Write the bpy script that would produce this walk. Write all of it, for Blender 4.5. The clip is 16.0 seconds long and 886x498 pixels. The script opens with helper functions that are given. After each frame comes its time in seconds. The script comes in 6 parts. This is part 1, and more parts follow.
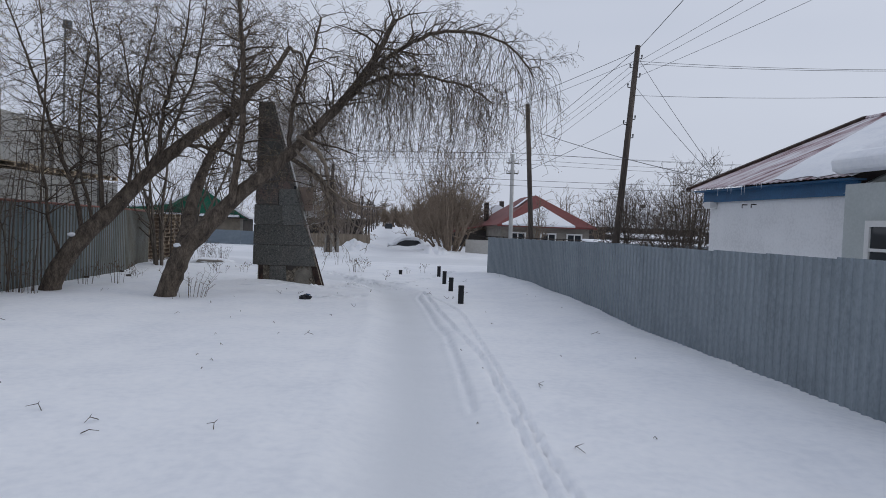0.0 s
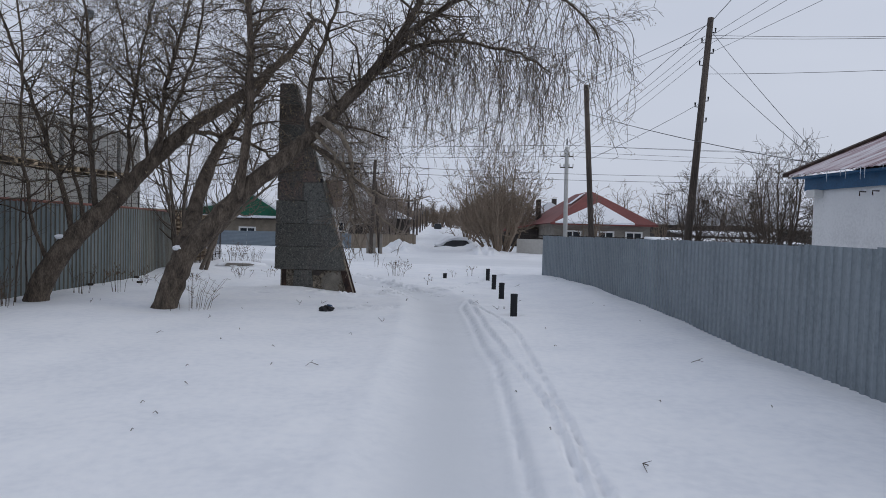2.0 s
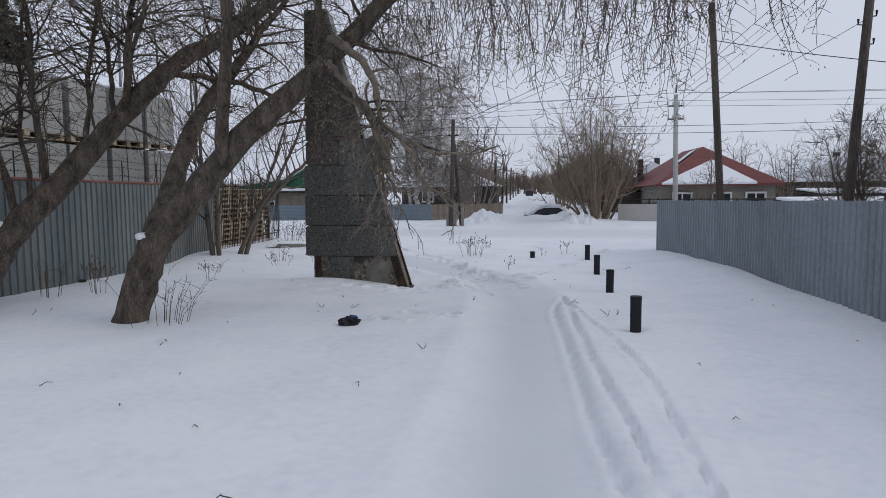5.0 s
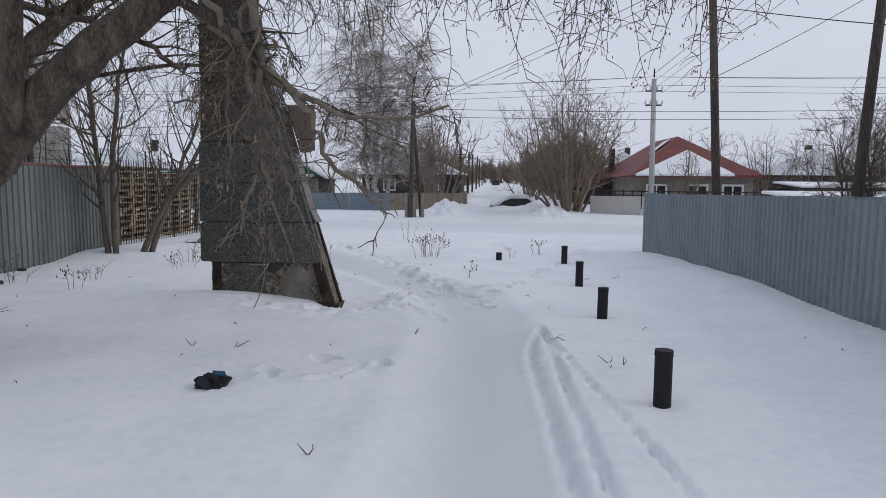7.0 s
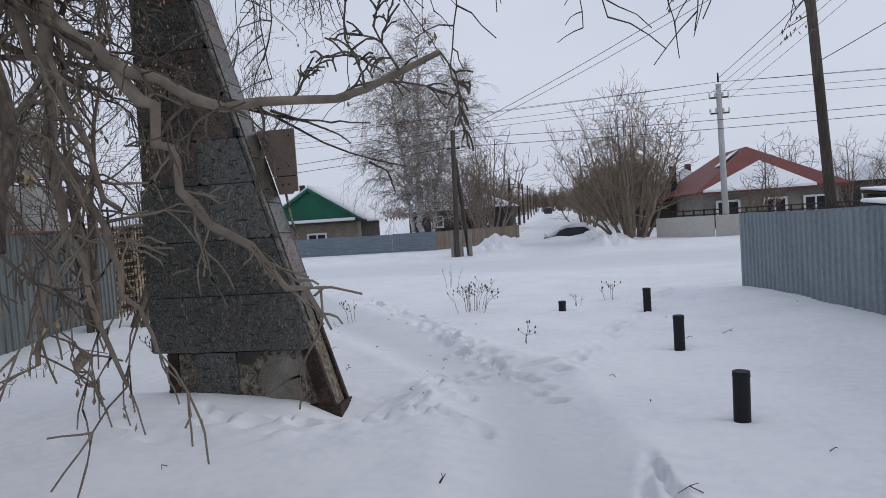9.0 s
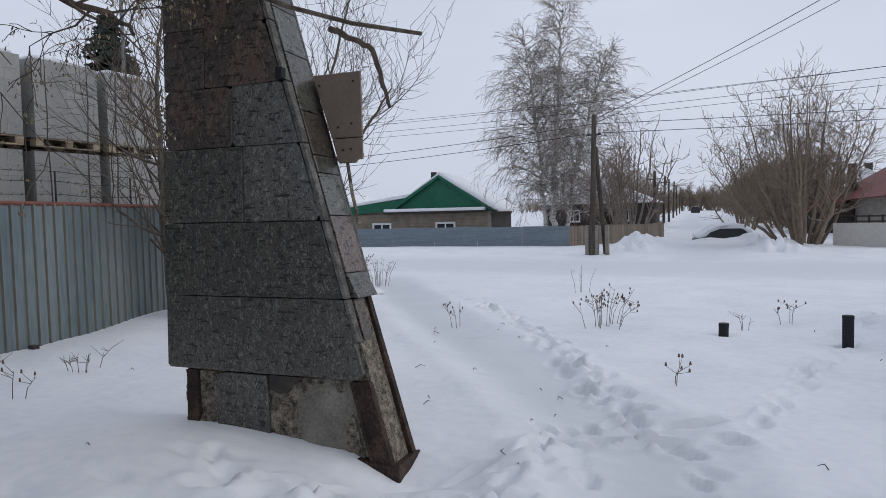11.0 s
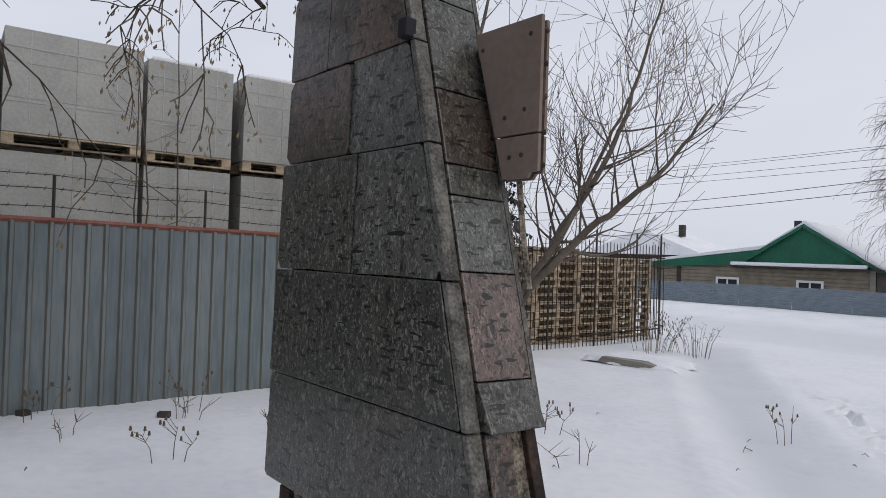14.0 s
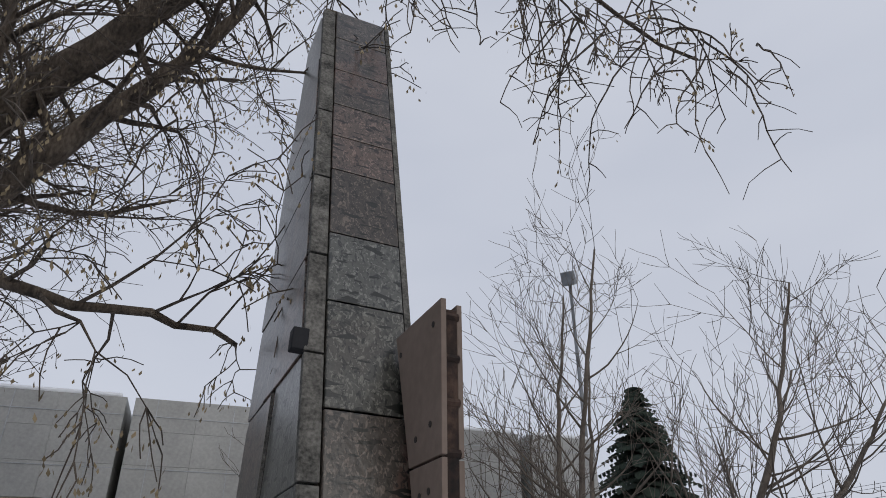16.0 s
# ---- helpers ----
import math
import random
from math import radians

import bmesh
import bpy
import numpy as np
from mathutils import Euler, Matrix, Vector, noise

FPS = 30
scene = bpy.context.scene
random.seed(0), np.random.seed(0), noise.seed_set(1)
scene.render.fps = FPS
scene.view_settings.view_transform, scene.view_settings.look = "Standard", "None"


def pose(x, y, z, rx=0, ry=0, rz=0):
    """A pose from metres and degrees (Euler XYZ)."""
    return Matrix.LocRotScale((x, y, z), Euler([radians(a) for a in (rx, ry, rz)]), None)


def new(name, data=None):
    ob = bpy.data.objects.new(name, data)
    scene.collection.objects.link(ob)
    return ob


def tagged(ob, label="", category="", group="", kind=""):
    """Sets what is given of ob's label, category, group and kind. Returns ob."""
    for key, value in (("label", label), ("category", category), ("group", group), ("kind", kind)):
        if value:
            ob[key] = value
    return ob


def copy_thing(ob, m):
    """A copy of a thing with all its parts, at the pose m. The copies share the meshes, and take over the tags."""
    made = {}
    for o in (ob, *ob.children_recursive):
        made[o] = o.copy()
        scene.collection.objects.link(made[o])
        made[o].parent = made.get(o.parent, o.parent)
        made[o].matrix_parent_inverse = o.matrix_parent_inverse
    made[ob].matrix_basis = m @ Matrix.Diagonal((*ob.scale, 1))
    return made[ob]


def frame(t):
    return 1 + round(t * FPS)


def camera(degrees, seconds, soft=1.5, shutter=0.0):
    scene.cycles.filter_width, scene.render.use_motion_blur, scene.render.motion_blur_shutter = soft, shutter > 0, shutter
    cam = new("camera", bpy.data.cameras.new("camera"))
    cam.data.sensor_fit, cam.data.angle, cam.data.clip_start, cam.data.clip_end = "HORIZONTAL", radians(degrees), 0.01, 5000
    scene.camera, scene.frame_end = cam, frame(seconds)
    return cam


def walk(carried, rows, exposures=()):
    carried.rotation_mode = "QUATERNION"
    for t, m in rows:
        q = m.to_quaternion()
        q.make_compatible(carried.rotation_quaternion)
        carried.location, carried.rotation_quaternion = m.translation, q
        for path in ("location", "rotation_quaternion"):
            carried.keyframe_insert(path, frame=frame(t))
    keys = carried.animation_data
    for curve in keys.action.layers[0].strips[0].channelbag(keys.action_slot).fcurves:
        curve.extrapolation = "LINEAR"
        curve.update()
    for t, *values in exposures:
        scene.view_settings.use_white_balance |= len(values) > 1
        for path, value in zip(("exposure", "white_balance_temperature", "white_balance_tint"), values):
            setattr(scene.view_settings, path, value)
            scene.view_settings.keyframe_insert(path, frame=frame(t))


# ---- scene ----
cam = camera(66.4, 16.0, soft=0.9)
METRES, EYE, TILT, LEAN, TURN = 16.5, 1.5, 0.0, 0.0, 0.0
ROWS = [
    (0.0, 0.0, 0.0, 0.0, 0.08, -2.1, -2.22),
    (0.5, 0.0044, 0.0291, -0.0004, -1.67, -0.82, -2.92),
    (1.0, 0.0034, 0.0633, -0.003, 1.25, -2.43, -0.08),
    (1.5, 0.0054, 0.1023, -0.0045, 1.12, -3.76, -0.92),
    (2.0, 0.0019, 0.1394, -0.0047, 4.31, -2.21, -1.53),
    (2.5, -0.0011, 0.1781, -0.0055, 8.53, -3.0, -1.8),
    (3.0, -0.0053, 0.2158, -0.0047, 11.53, -3.95, -0.0),
    (3.5, -0.0047, 0.2535, -0.0074, 6.82, -4.05, -0.85),
    (6.0, -0.0093, 0.4453, -0.0053, 14.9, -6.3, 1.36),
    (6.5, -0.0163, 0.4856, -0.0065, 13.26, -7.05, 1.1),
    (7.0, -0.0196, 0.5257, -0.0067, 9.25, -5.96, -0.4),
    (7.5, -0.0223, 0.5552, -0.005, 1.29, -4.33, 0.65),
    (8.0, -0.0269, 0.5976, -0.0045, 6.94, -2.7, 0.3),
    (10.5, -0.0492, 0.7665, -0.0057, 18.09, -3.89, 5.23),
    (11.0, -0.0562, 0.79, -0.0085, 25.13, -3.12, 1.39),
    (11.5, -0.0665, 0.8124, -0.0098, 35.08, -5.04, -0.01),
    (12.0, -0.075, 0.8316, -0.0128, 36.44, -8.98, 1.32),
    (12.5, -0.0792, 0.8537, -0.0124, 45.06, -6.83, -1.6),
    (13.0, -0.0866, 0.8751, -0.0116, 48.32, -5.2, -1.4),
    (13.5, -0.0915, 0.8957, -0.0093, 50.12, -2.71, 0.21),
    (14.0, -0.0922, 0.9179, -0.0054, 54.04, 0.55, -1.91),
    (14.5, -0.0987, 0.9357, -0.0032, 55.65, 8.28, -0.9),
    (15.0, -0.0997, 0.9546, -0.0009, 62.5, 15.68, 1.19),
    (15.5, -0.0988, 0.9701, 0.0011, 66.24, 22.69, 0.53),
    (16.0, -0.101, 0.9835, 0.0014, 69.98, 28.08, 0.36),
]
walk(cam, [(t, pose(0, 0, EYE, TILT, LEAN, TURN) @ pose(METRES * x, METRES * y, METRES * z, 90 + pitch, roll, yaw)) for t, x, y, z, yaw, pitch, roll in ROWS],
     [(0.0, 0.0, 6400, 8), (3.5, 0.05, 6400, 8), (7.0, 0.13, 6500, 9), (10.5, 0.16, 6400, 8), (12.5, 0.31, 6650, 8), (13.5, 0.35, 6750, 8), (14.5, 0.27, 6850, 9), (15.5, 0.2, 6700, 8), (16.0, 0.06, 6650, 8)])


# ---------- world and light ----------
SUN_EL, SUN_ROT = radians(30), radians(80)
world = bpy.data.worlds.new("overcast")
scene.world = world
world.use_nodes = True
wn, wl = world.node_tree.nodes, world.node_tree.links
wn.clear()
w_out, w_bg, w_sky = wn.new("ShaderNodeOutputWorld"), wn.new("ShaderNodeBackground"), wn.new("ShaderNodeTexSky")
w_sky.sky_type, w_sky.sun_disc, w_sky.sun_elevation, w_sky.sun_rotation = "NISHITA", False, SUN_EL, SUN_ROT
w_sky.dust_density, w_sky.air_density = 4.0, 1.0
w_bg.inputs["Strength"].default_value = 0.1
w_mix = wn.new("ShaderNodeMix")
w_mix.data_type = "RGBA"
w_mix.inputs[0].default_value = 0.93
w_co, w_map, w_noise, w_ramp = wn.new("ShaderNodeTexCoord"), wn.new("ShaderNodeMapping"), wn.new("ShaderNodeTexNoise"), wn.new("ShaderNodeValToRGB")
w_map.inputs["Scale"].default_value = (1.0, 1.0, 3.0)
w_noise.inputs["Scale"].default_value, w_noise.inputs["Detail"].default_value = 1.6, 3
w_ramp.color_ramp.elements[0].position, w_ramp.color_ramp.elements[1].position = 0.3, 0.72
w_ramp.color_ramp.elements[0].color = (5.15, 5.5, 6.6, 1)
w_ramp.color_ramp.elements[1].color = (6.0, 6.3, 7.3, 1)
wl.new(w_co.outputs["Generated"], w_map.inputs[0])
wl.new(w_map.outputs[0], w_noise.inputs["Vector"])
wl.new(w_noise.outputs["Fac"], w_ramp.inputs[0])
wl.new(w_sky.outputs[0], w_mix.inputs[6])
wl.new(w_ramp.outputs[0], w_mix.inputs[7])
wl.new(w_mix.outputs[2], w_bg.inputs["Color"])
wl.new(w_bg.outputs[0], w_out.inputs[0])
sun_data = bpy.data.lights.new("sun", "SUN")
sun_data.energy, sun_data.angle, sun_data.color = 0.5, radians(30), (1.0, 0.96, 0.9)
sun = new("sun", sun_data)
sun.rotation_euler = Euler((radians(90) - SUN_EL, 0, radians(180) - SUN_ROT))


# ---------- materials ----------
def material(name, colours, rough=0.8, metal=0.0, scale=6.0, fine=60.0, bump=0.3, stretch=(1, 1, 1), vary=0.0, island=False, dist=0.01, spec=0.5):
    """Two scales of noise between the colours, with relief."""
    m = bpy.data.materials.new(name)
    m.use_nodes = True
    n, l = m.node_tree.nodes, m.node_tree.links
    bsdf = n["Principled BSDF"]
    co, mp = n.new("ShaderNodeTexCoord"), n.new("ShaderNodeMapping")
    mp.inputs["Scale"].default_value = stretch
    l.new(co.outputs["Object"], mp.inputs[0])
    big, small = n.new("ShaderNodeTexNoise"), n.new("ShaderNodeTexNoise")
    for t, sc, det in ((big, scale, 4), (small, fine, 3)):
        t.inputs["Scale"].default_value, t.inputs["Detail"].default_value = sc, det
        l.new(mp.outputs[0], t.inputs["Vector"])
    mixf = n.new("ShaderNodeMath")
    mixf.operation = "MULTIPLY_ADD"
    mixf.inputs[1].default_value = 0.45
    l.new(small.outputs["Fac"], mixf.inputs[0])
    half = n.new("ShaderNodeMath")
    half.operation = "MULTIPLY"
    half.inputs[1].default_value = 0.55
    l.new(big.outputs["Fac"], half.inputs[0])
    l.new(half.outputs[0], mixf.inputs[2])
    ramp = n.new("ShaderNodeValToRGB")
    el = ramp.color_ramp.elements
    while len(el) < len(colours):
        el.new(0.5)
    for i, c in enumerate(colours):
        el[i].position = 0.36 + 0.28 * i / max(1, len(colours) - 1)
        el[i].color = (*c, 1)
    l.new(mixf.outputs[0], ramp.inputs[0])
    out = ramp.outputs[0]
    if vary:
        if island:
            src = n.new("ShaderNodeNewGeometry").outputs["Random Per Island"]
        else:
            src = n.new("ShaderNodeObjectInfo").outputs["Random"]
        rng = n.new("ShaderNodeMapRange")
        rng.inputs[3].default_value, rng.inputs[4].default_value = 1 - vary, 1 + vary
        l.new(src, rng.inputs[0])
        mul = n.new("ShaderNodeVectorMath")
        mul.operation = "SCALE"
        l.new(out, mul.inputs[0])
        l.new(rng.outputs[0], mul.inputs["Scale"])
        out = mul.outputs[0]
    l.new(out, bsdf.inputs["Base Color"])
    bsdf.inputs["Roughness"].default_value, bsdf.inputs["Metallic"].default_value = rough, metal
    bsdf.inputs["Specular IOR Level"].default_value = spec
    if bump:
        b = n.new("ShaderNodeBump")
        b.inputs["Strength"].default_value, b.inputs["Distance"].default_value = bump, dist
        l.new(mixf.outputs[0], b.inputs["Height"])
        l.new(b.outputs[0], bsdf.inputs["Normal"])
    return m


def terrazzo(name, ground, chip, dark, patch=(0.085, 0.066, 0.054), much=0.25):
    """Ground with pale and dark chips, weathered; shade in pits and gouges is put into the colour."""
    m = material(name, [tuple(0.75 * c for c in ground), ground, tuple(1.25 * c for c in ground)], 0.29, scale=2.5, fine=55, bump=0.4, vary=0.2, dist=0.006, spec=0.6)
    n, l = m.node_tree.nodes, m.node_tree.links
    bsdf = n["Principled BSDF"]
    base = bsdf.inputs["Base Color"].links[0].from_socket
    co = n.new("ShaderNodeTexCoord")
    mp = n.new("ShaderNodeMapping")
    mp.inputs["Scale"].default_value = (1.0, 1.0, 0.6)
    mp.inputs["Rotation"].default_value = (0.0, 0.15, 0.0)
    l.new(co.outputs["Object"], mp.inputs[0])
    for sc, thr, col, ax in ((4.5, 0.53, patch, much), (20, 0.61, chip, 0.22), (40, 0.60, chip, 0.6), (52, 0.58, dark, 0.8), (90, 0.59, chip, 0.6), (26, 0.62, dark, 0.8)):
        t = n.new("ShaderNodeTexNoise")
        t.inputs["Scale"].default_value, t.inputs["Detail"].default_value, t.inputs["Distortion"].default_value = sc, 1.5, 1.2
        l.new(mp.outputs[0], t.inputs["Vector"])
        r = n.new("ShaderNodeMapRange")
        r.inputs[1].default_value, r.inputs[2].default_value, r.inputs[4].default_value = thr, thr + 0.06, ax
        l.new(t.outputs["Fac"], r.inputs[0])
        mx = n.new("ShaderNodeMix")
        mx.data_type = "RGBA"
        l.new(r.outputs[0], mx.inputs[0])
        l.new(base, mx.inputs[6])
        mx.inputs[7].default_value = (*col, 1)
        base = mx.outputs[2]
    # horizontal chisel gouges: their shade as near-black colour, no relief of their own
    mp2 = n.new("ShaderNodeMapping")
    mp2.inputs["Scale"].default_value = (11.0, 11.0, 42.0)
    t = n.new("ShaderNodeTexNoise")
    t.inputs["Scale"].default_value, t.inputs["Detail"].default_value = 1.0, 2.0
    r = n.new("ShaderNodeMapRange")
    r.inputs[1].default_value, r.inputs[2].default_value, r.inputs[4].default_value = 0.615, 0.64, 0.95
    mx = n.new("ShaderNodeMix")
    mx.data_type = "RGBA"
    mx.inputs[7].default_value = (0.008, 0.009, 0.007, 1)
    l.new(co.outputs["Object"], mp2.inputs[0])
    l.new(mp2.outputs[0], t.inputs["Vector"])
    l.new(t.outputs["Fac"], r.inputs[0])
    l.new(r.outputs[0], mx.inputs[0])
    l.new(base, mx.inputs[6])
    l.new(mx.outputs[2], bsdf.inputs["Base Color"])
    return m


M_snow = material("snow", [(0.74, 0.76, 0.80), (0.80, 0.815, 0.845), (0.84, 0.85, 0.87)], 0.75, scale=1.2, fine=11, bump=0.36, dist=0.03, spec=0.3)
gn, gl = M_snow.node_tree.nodes, M_snow.node_tree.links
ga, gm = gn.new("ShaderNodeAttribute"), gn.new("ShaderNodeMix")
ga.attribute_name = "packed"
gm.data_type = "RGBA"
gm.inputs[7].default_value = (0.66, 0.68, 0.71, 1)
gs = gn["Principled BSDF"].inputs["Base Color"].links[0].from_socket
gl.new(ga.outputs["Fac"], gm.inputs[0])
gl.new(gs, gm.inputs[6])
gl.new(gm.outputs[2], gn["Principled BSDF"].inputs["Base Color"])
M_ice = material("icicle_ice", [(0.72, 0.76, 0.8), (0.8, 0.84, 0.88)], 0.15, scale=10)
M_bark = material("bark", [(0.034, 0.026, 0.02), (0.09, 0.07, 0.053), (0.165, 0.132, 0.1)], 0.95, scale=11, fine=60, bump=1.0, stretch=(1, 1, 0.35), dist=0.03)
M_twig = material("twig_bark", [(0.058, 0.047, 0.038), (0.125, 0.1, 0.08)], 0.9, scale=3, fine=20, bump=0)
M_twigpale = material("pale_twig_bark", [(0.13, 0.105, 0.08), (0.27, 0.22, 0.17)], 0.9, scale=3, fine=20, bump=0)
M_slim = material("grey_brown_bark", [(0.075, 0.061, 0.049), (0.155, 0.127, 0.102)], 0.9, scale=3, fine=20, bump=0)
M_bush = material("bush_bark", [(0.125, 0.095, 0.071), (0.255, 0.2, 0.15)], 0.95, scale=0.7, fine=6, bump=0)
M_birch = material("birch_bark", [(0.05, 0.045, 0.04), (0.5, 0.48, 0.45), (0.6, 0.58, 0.55)], 0.8, scale=2.5, fine=20, bump=0.3, stretch=(1, 1, 4))
M_frost = material("frosted_birch_twig", [(0.12, 0.096, 0.078), (0.29, 0.245, 0.215)], 0.9, scale=1, fine=8, bump=0)
M_seed = material("dry_seed", [(0.14, 0.105, 0.06), (0.34, 0.27, 0.165)], 0.8, scale=5, fine=30, bump=0, vary=0.3, island=True)
M_weed = material("dry_weed", [(0.07, 0.05, 0.035), (0.17, 0.12, 0.08)], 0.9, scale=4, bump=0)
M_fir = material("fir_needles", [(0.012, 0.02, 0.014), (0.03, 0.045, 0.03)], 0.9, scale=2, fine=15, bump=0)
M_sheet = material("grey_blue_sheet", [(0.18, 0.212, 0.237), (0.232, 0.27, 0.298), (0.262, 0.30, 0.33)], 0.42, 0.25, scale=1.3, fine=30, bump=0.06, vary=0.05)
M_sheetold = material("weathered_grey_blue_sheet", [(0.1, 0.128, 0.14), (0.138, 0.175, 0.19), (0.19, 0.22, 0.23)], 0.5, 0.2, scale=1.8, fine=22, bump=0.12, vary=0.06, stretch=(1, 1, 0.25))
M_rib = material("rib_grime", [(0.10, 0.095, 0.075), (0.17, 0.16, 0.13)], 0.7, 0.1, scale=3, fine=25, bump=0.1, stretch=(1, 1, 0.3))
M_sheetG = material("distant_blue_grey_sheet", [(0.17, 0.21, 0.25), (0.22, 0.265, 0.3)], 0.5, 0.1, scale=0.6, fine=6, bump=0)
M_rust = material("rusty_steel", [(0.010, 0.007, 0.006), (0.032, 0.018, 0.013), (0.085, 0.05, 0.036)], 0.85, 0.1, scale=7, fine=50, bump=0.4)
M_redrail = material("red_brown_rail", [(0.14, 0.045, 0.03), (0.26, 0.10, 0.07)], 0.7, scale=6, fine=40, bump=0.2)
M_pole = material("tarred_wood", [(0.03, 0.025, 0.022), (0.072, 0.058, 0.049), (0.12, 0.098, 0.08)], 0.95, scale=4, fine=40, bump=0.5, stretch=(1, 1, 0.1))
M_poleconc = material("pole_concrete", [(0.36, 0.36, 0.35), (0.46, 0.46, 0.45)], 0.85, scale=4, fine=40, bump=0.2)
M_black = material("black_pipe", [(0.004, 0.0045, 0.007), (0.009, 0.01, 0.014)], 0.75, scale=8, fine=60, bump=0.1)
M_wire = material("wire", [(0.03, 0.03, 0.035), (0.05, 0.05, 0.055)], 0.7, bump=0)
M_terra = terrazzo("grey_terrazzo", (0.056, 0.055, 0.047), (0.235, 0.228, 0.195), (0.008, 0.009, 0.008))
M_terraG = terrazzo("pale_grey_terrazzo", (0.088, 0.089, 0.08), (0.27, 0.27, 0.24), (0.02, 0.022, 0.022), much=0.2)
M_terraB = terrazzo("brown_terrazzo", (0.06, 0.05, 0.041), (0.21, 0.165, 0.135), (0.012, 0.011, 0.01), (0.15, 0.085, 0.065), 0.5)
M_terraP = terrazzo("pinkish_terrazzo", (0.1, 0.076, 0.064), (0.32, 0.22, 0.18), (0.018, 0.015, 0.013), (0.15, 0.1, 0.08), 0.5)
M_cast = material("rough_cast_concrete", [(0.025, 0.021, 0.016), (0.17, 0.145, 0.112), (0.36, 0.31, 0.245)], 0.95, scale=22, fine=95, bump=1.0, dist=0.02)
M_plaster = material("smooth_mortar", [(0.13, 0.118, 0.098), (0.2, 0.182, 0.152), (0.26, 0.24, 0.2)], 0.9, scale=5, fine=50, bump=0.3)
M_bead = material("concrete_bead", [(0.035, 0.034, 0.03), (0.12, 0.115, 0.103), (0.22, 0.21, 0.19)], 0.9, scale=14, fine=90, bump=0.6)
M_board = material("brown_cement_board", [(0.17, 0.125, 0.098), (0.225, 0.172, 0.14)], 0.75, scale=3, fine=30, bump=0.12, vary=0.08)
M_block = material("aerated_block", [(0.31, 0.31, 0.298), (0.41, 0.41, 0.392)], 0.6, scale=2, fine=30, bump=0.12, vary=0.07)
M_film = material("stretch_film", [(0.36, 0.38, 0.4), (0.52, 0.54, 0.56)], 0.25, scale=3, fine=14, bump=0.3, stretch=(1, 1, 3))
M_wood = material("grey_pallet_wood", [(0.16, 0.125, 0.09), (0.36, 0.285, 0.2), (0.52, 0.43, 0.31)], 0.85, scale=4, fine=40, bump=0.3, stretch=(1, 1, 4), vary=0.3)
M_white = material("whitewash", [(0.66, 0.665, 0.67), (0.76, 0.765, 0.77), (0.8, 0.805, 0.81)], 0.9, scale=1.2, fine=18, bump=0.15)
M_white2 = material("pale_grey_green_render", [(0.4, 0.43, 0.42), (0.48, 0.51, 0.5)], 0.9, scale=1.4, fine=22, bump=0.15)
M_blue = material("blue_paint", [(0.012, 0.075, 0.17), (0.02, 0.12, 0.26)], 0.5, scale=2, fine=30, bump=0.1)
M_redroof = material("frosted_dark_red_roof_sheet", [(0.12, 0.04, 0.045), (0.4, 0.3, 0.32), (0.6, 0.55, 0.57), (0.7, 0.7, 0.72)], 0.6, 0.0, scale=1.6, fine=9, bump=0.05, stretch=(2.6, 0.22, 0.22))
M_redfar = material("brick_red_roof", [(0.13, 0.034, 0.03), (0.2, 0.052, 0.044)], 0.7, scale=0.7, fine=6, bump=0)
M_green = material("green_paint", [(0.0, 0.085, 0.045), (0.004, 0.13, 0.07)], 0.6, scale=0.7, fine=8, bump=0)
M_slab = material("grey_timber_wall", [(0.16, 0.145, 0.125), (0.27, 0.25, 0.22)], 0.9, scale=1.5, fine=16, bump=0.1, vary=0.16, stretch=(0.3, 1, 2))
M_brick = material("beige_timber", [(0.17, 0.145, 0.11), (0.27, 0.23, 0.18)], 0.9, scale=3, fine=30, bump=0.1)
M_beige = material("beige_wall", [(0.42, 0.40, 0.37), (0.5, 0.49, 0.46)], 0.9, scale=0.8, fine=8, bump=0.1)
M_boardfence = material("beige_board_fence", [(0.17, 0.14, 0.11), (0.25, 0.21, 0.165)], 0.9, scale=2, fine=10, bump=0.1, vary=0.15)
M_frame = material("white_frame", [(0.62, 0.62, 0.6), (0.7, 0.7, 0.69)], 0.5, scale=3, bump=0)
M_dark = material("dark_timber", [(0.025, 0.022, 0.02), (0.06, 0.05, 0.043)], 0.9, scale=1.5, fine=12, bump=0.1)
M_rope = material("blue_plastic", [(0.006, 0.03, 0.08), (0.012, 0.06, 0.14)], 0.7, scale=6, bump=0.2)
M_grey = material("lamp_grey", [(0.12, 0.13, 0.14), (0.2, 0.21, 0.22)], 0.5, 0.3, bump=0)
M_carp = material("dark_car_paint", [(0.02, 0.022, 0.026), (0.035, 0.038, 0.042)], 0.35, 0.2, scale=2, bump=0)
M_glass = bpy.data.materials.new("window_glass")
M_glass.use_nodes = True
M_glass.node_tree.nodes["Principled BSDF"].inputs["Base Color"].default_value = (0.03, 0.035, 0.04, 1)
M_glass.node_tree.nodes["Principled BSDF"].inputs["Roughness"].default_value = 0.05


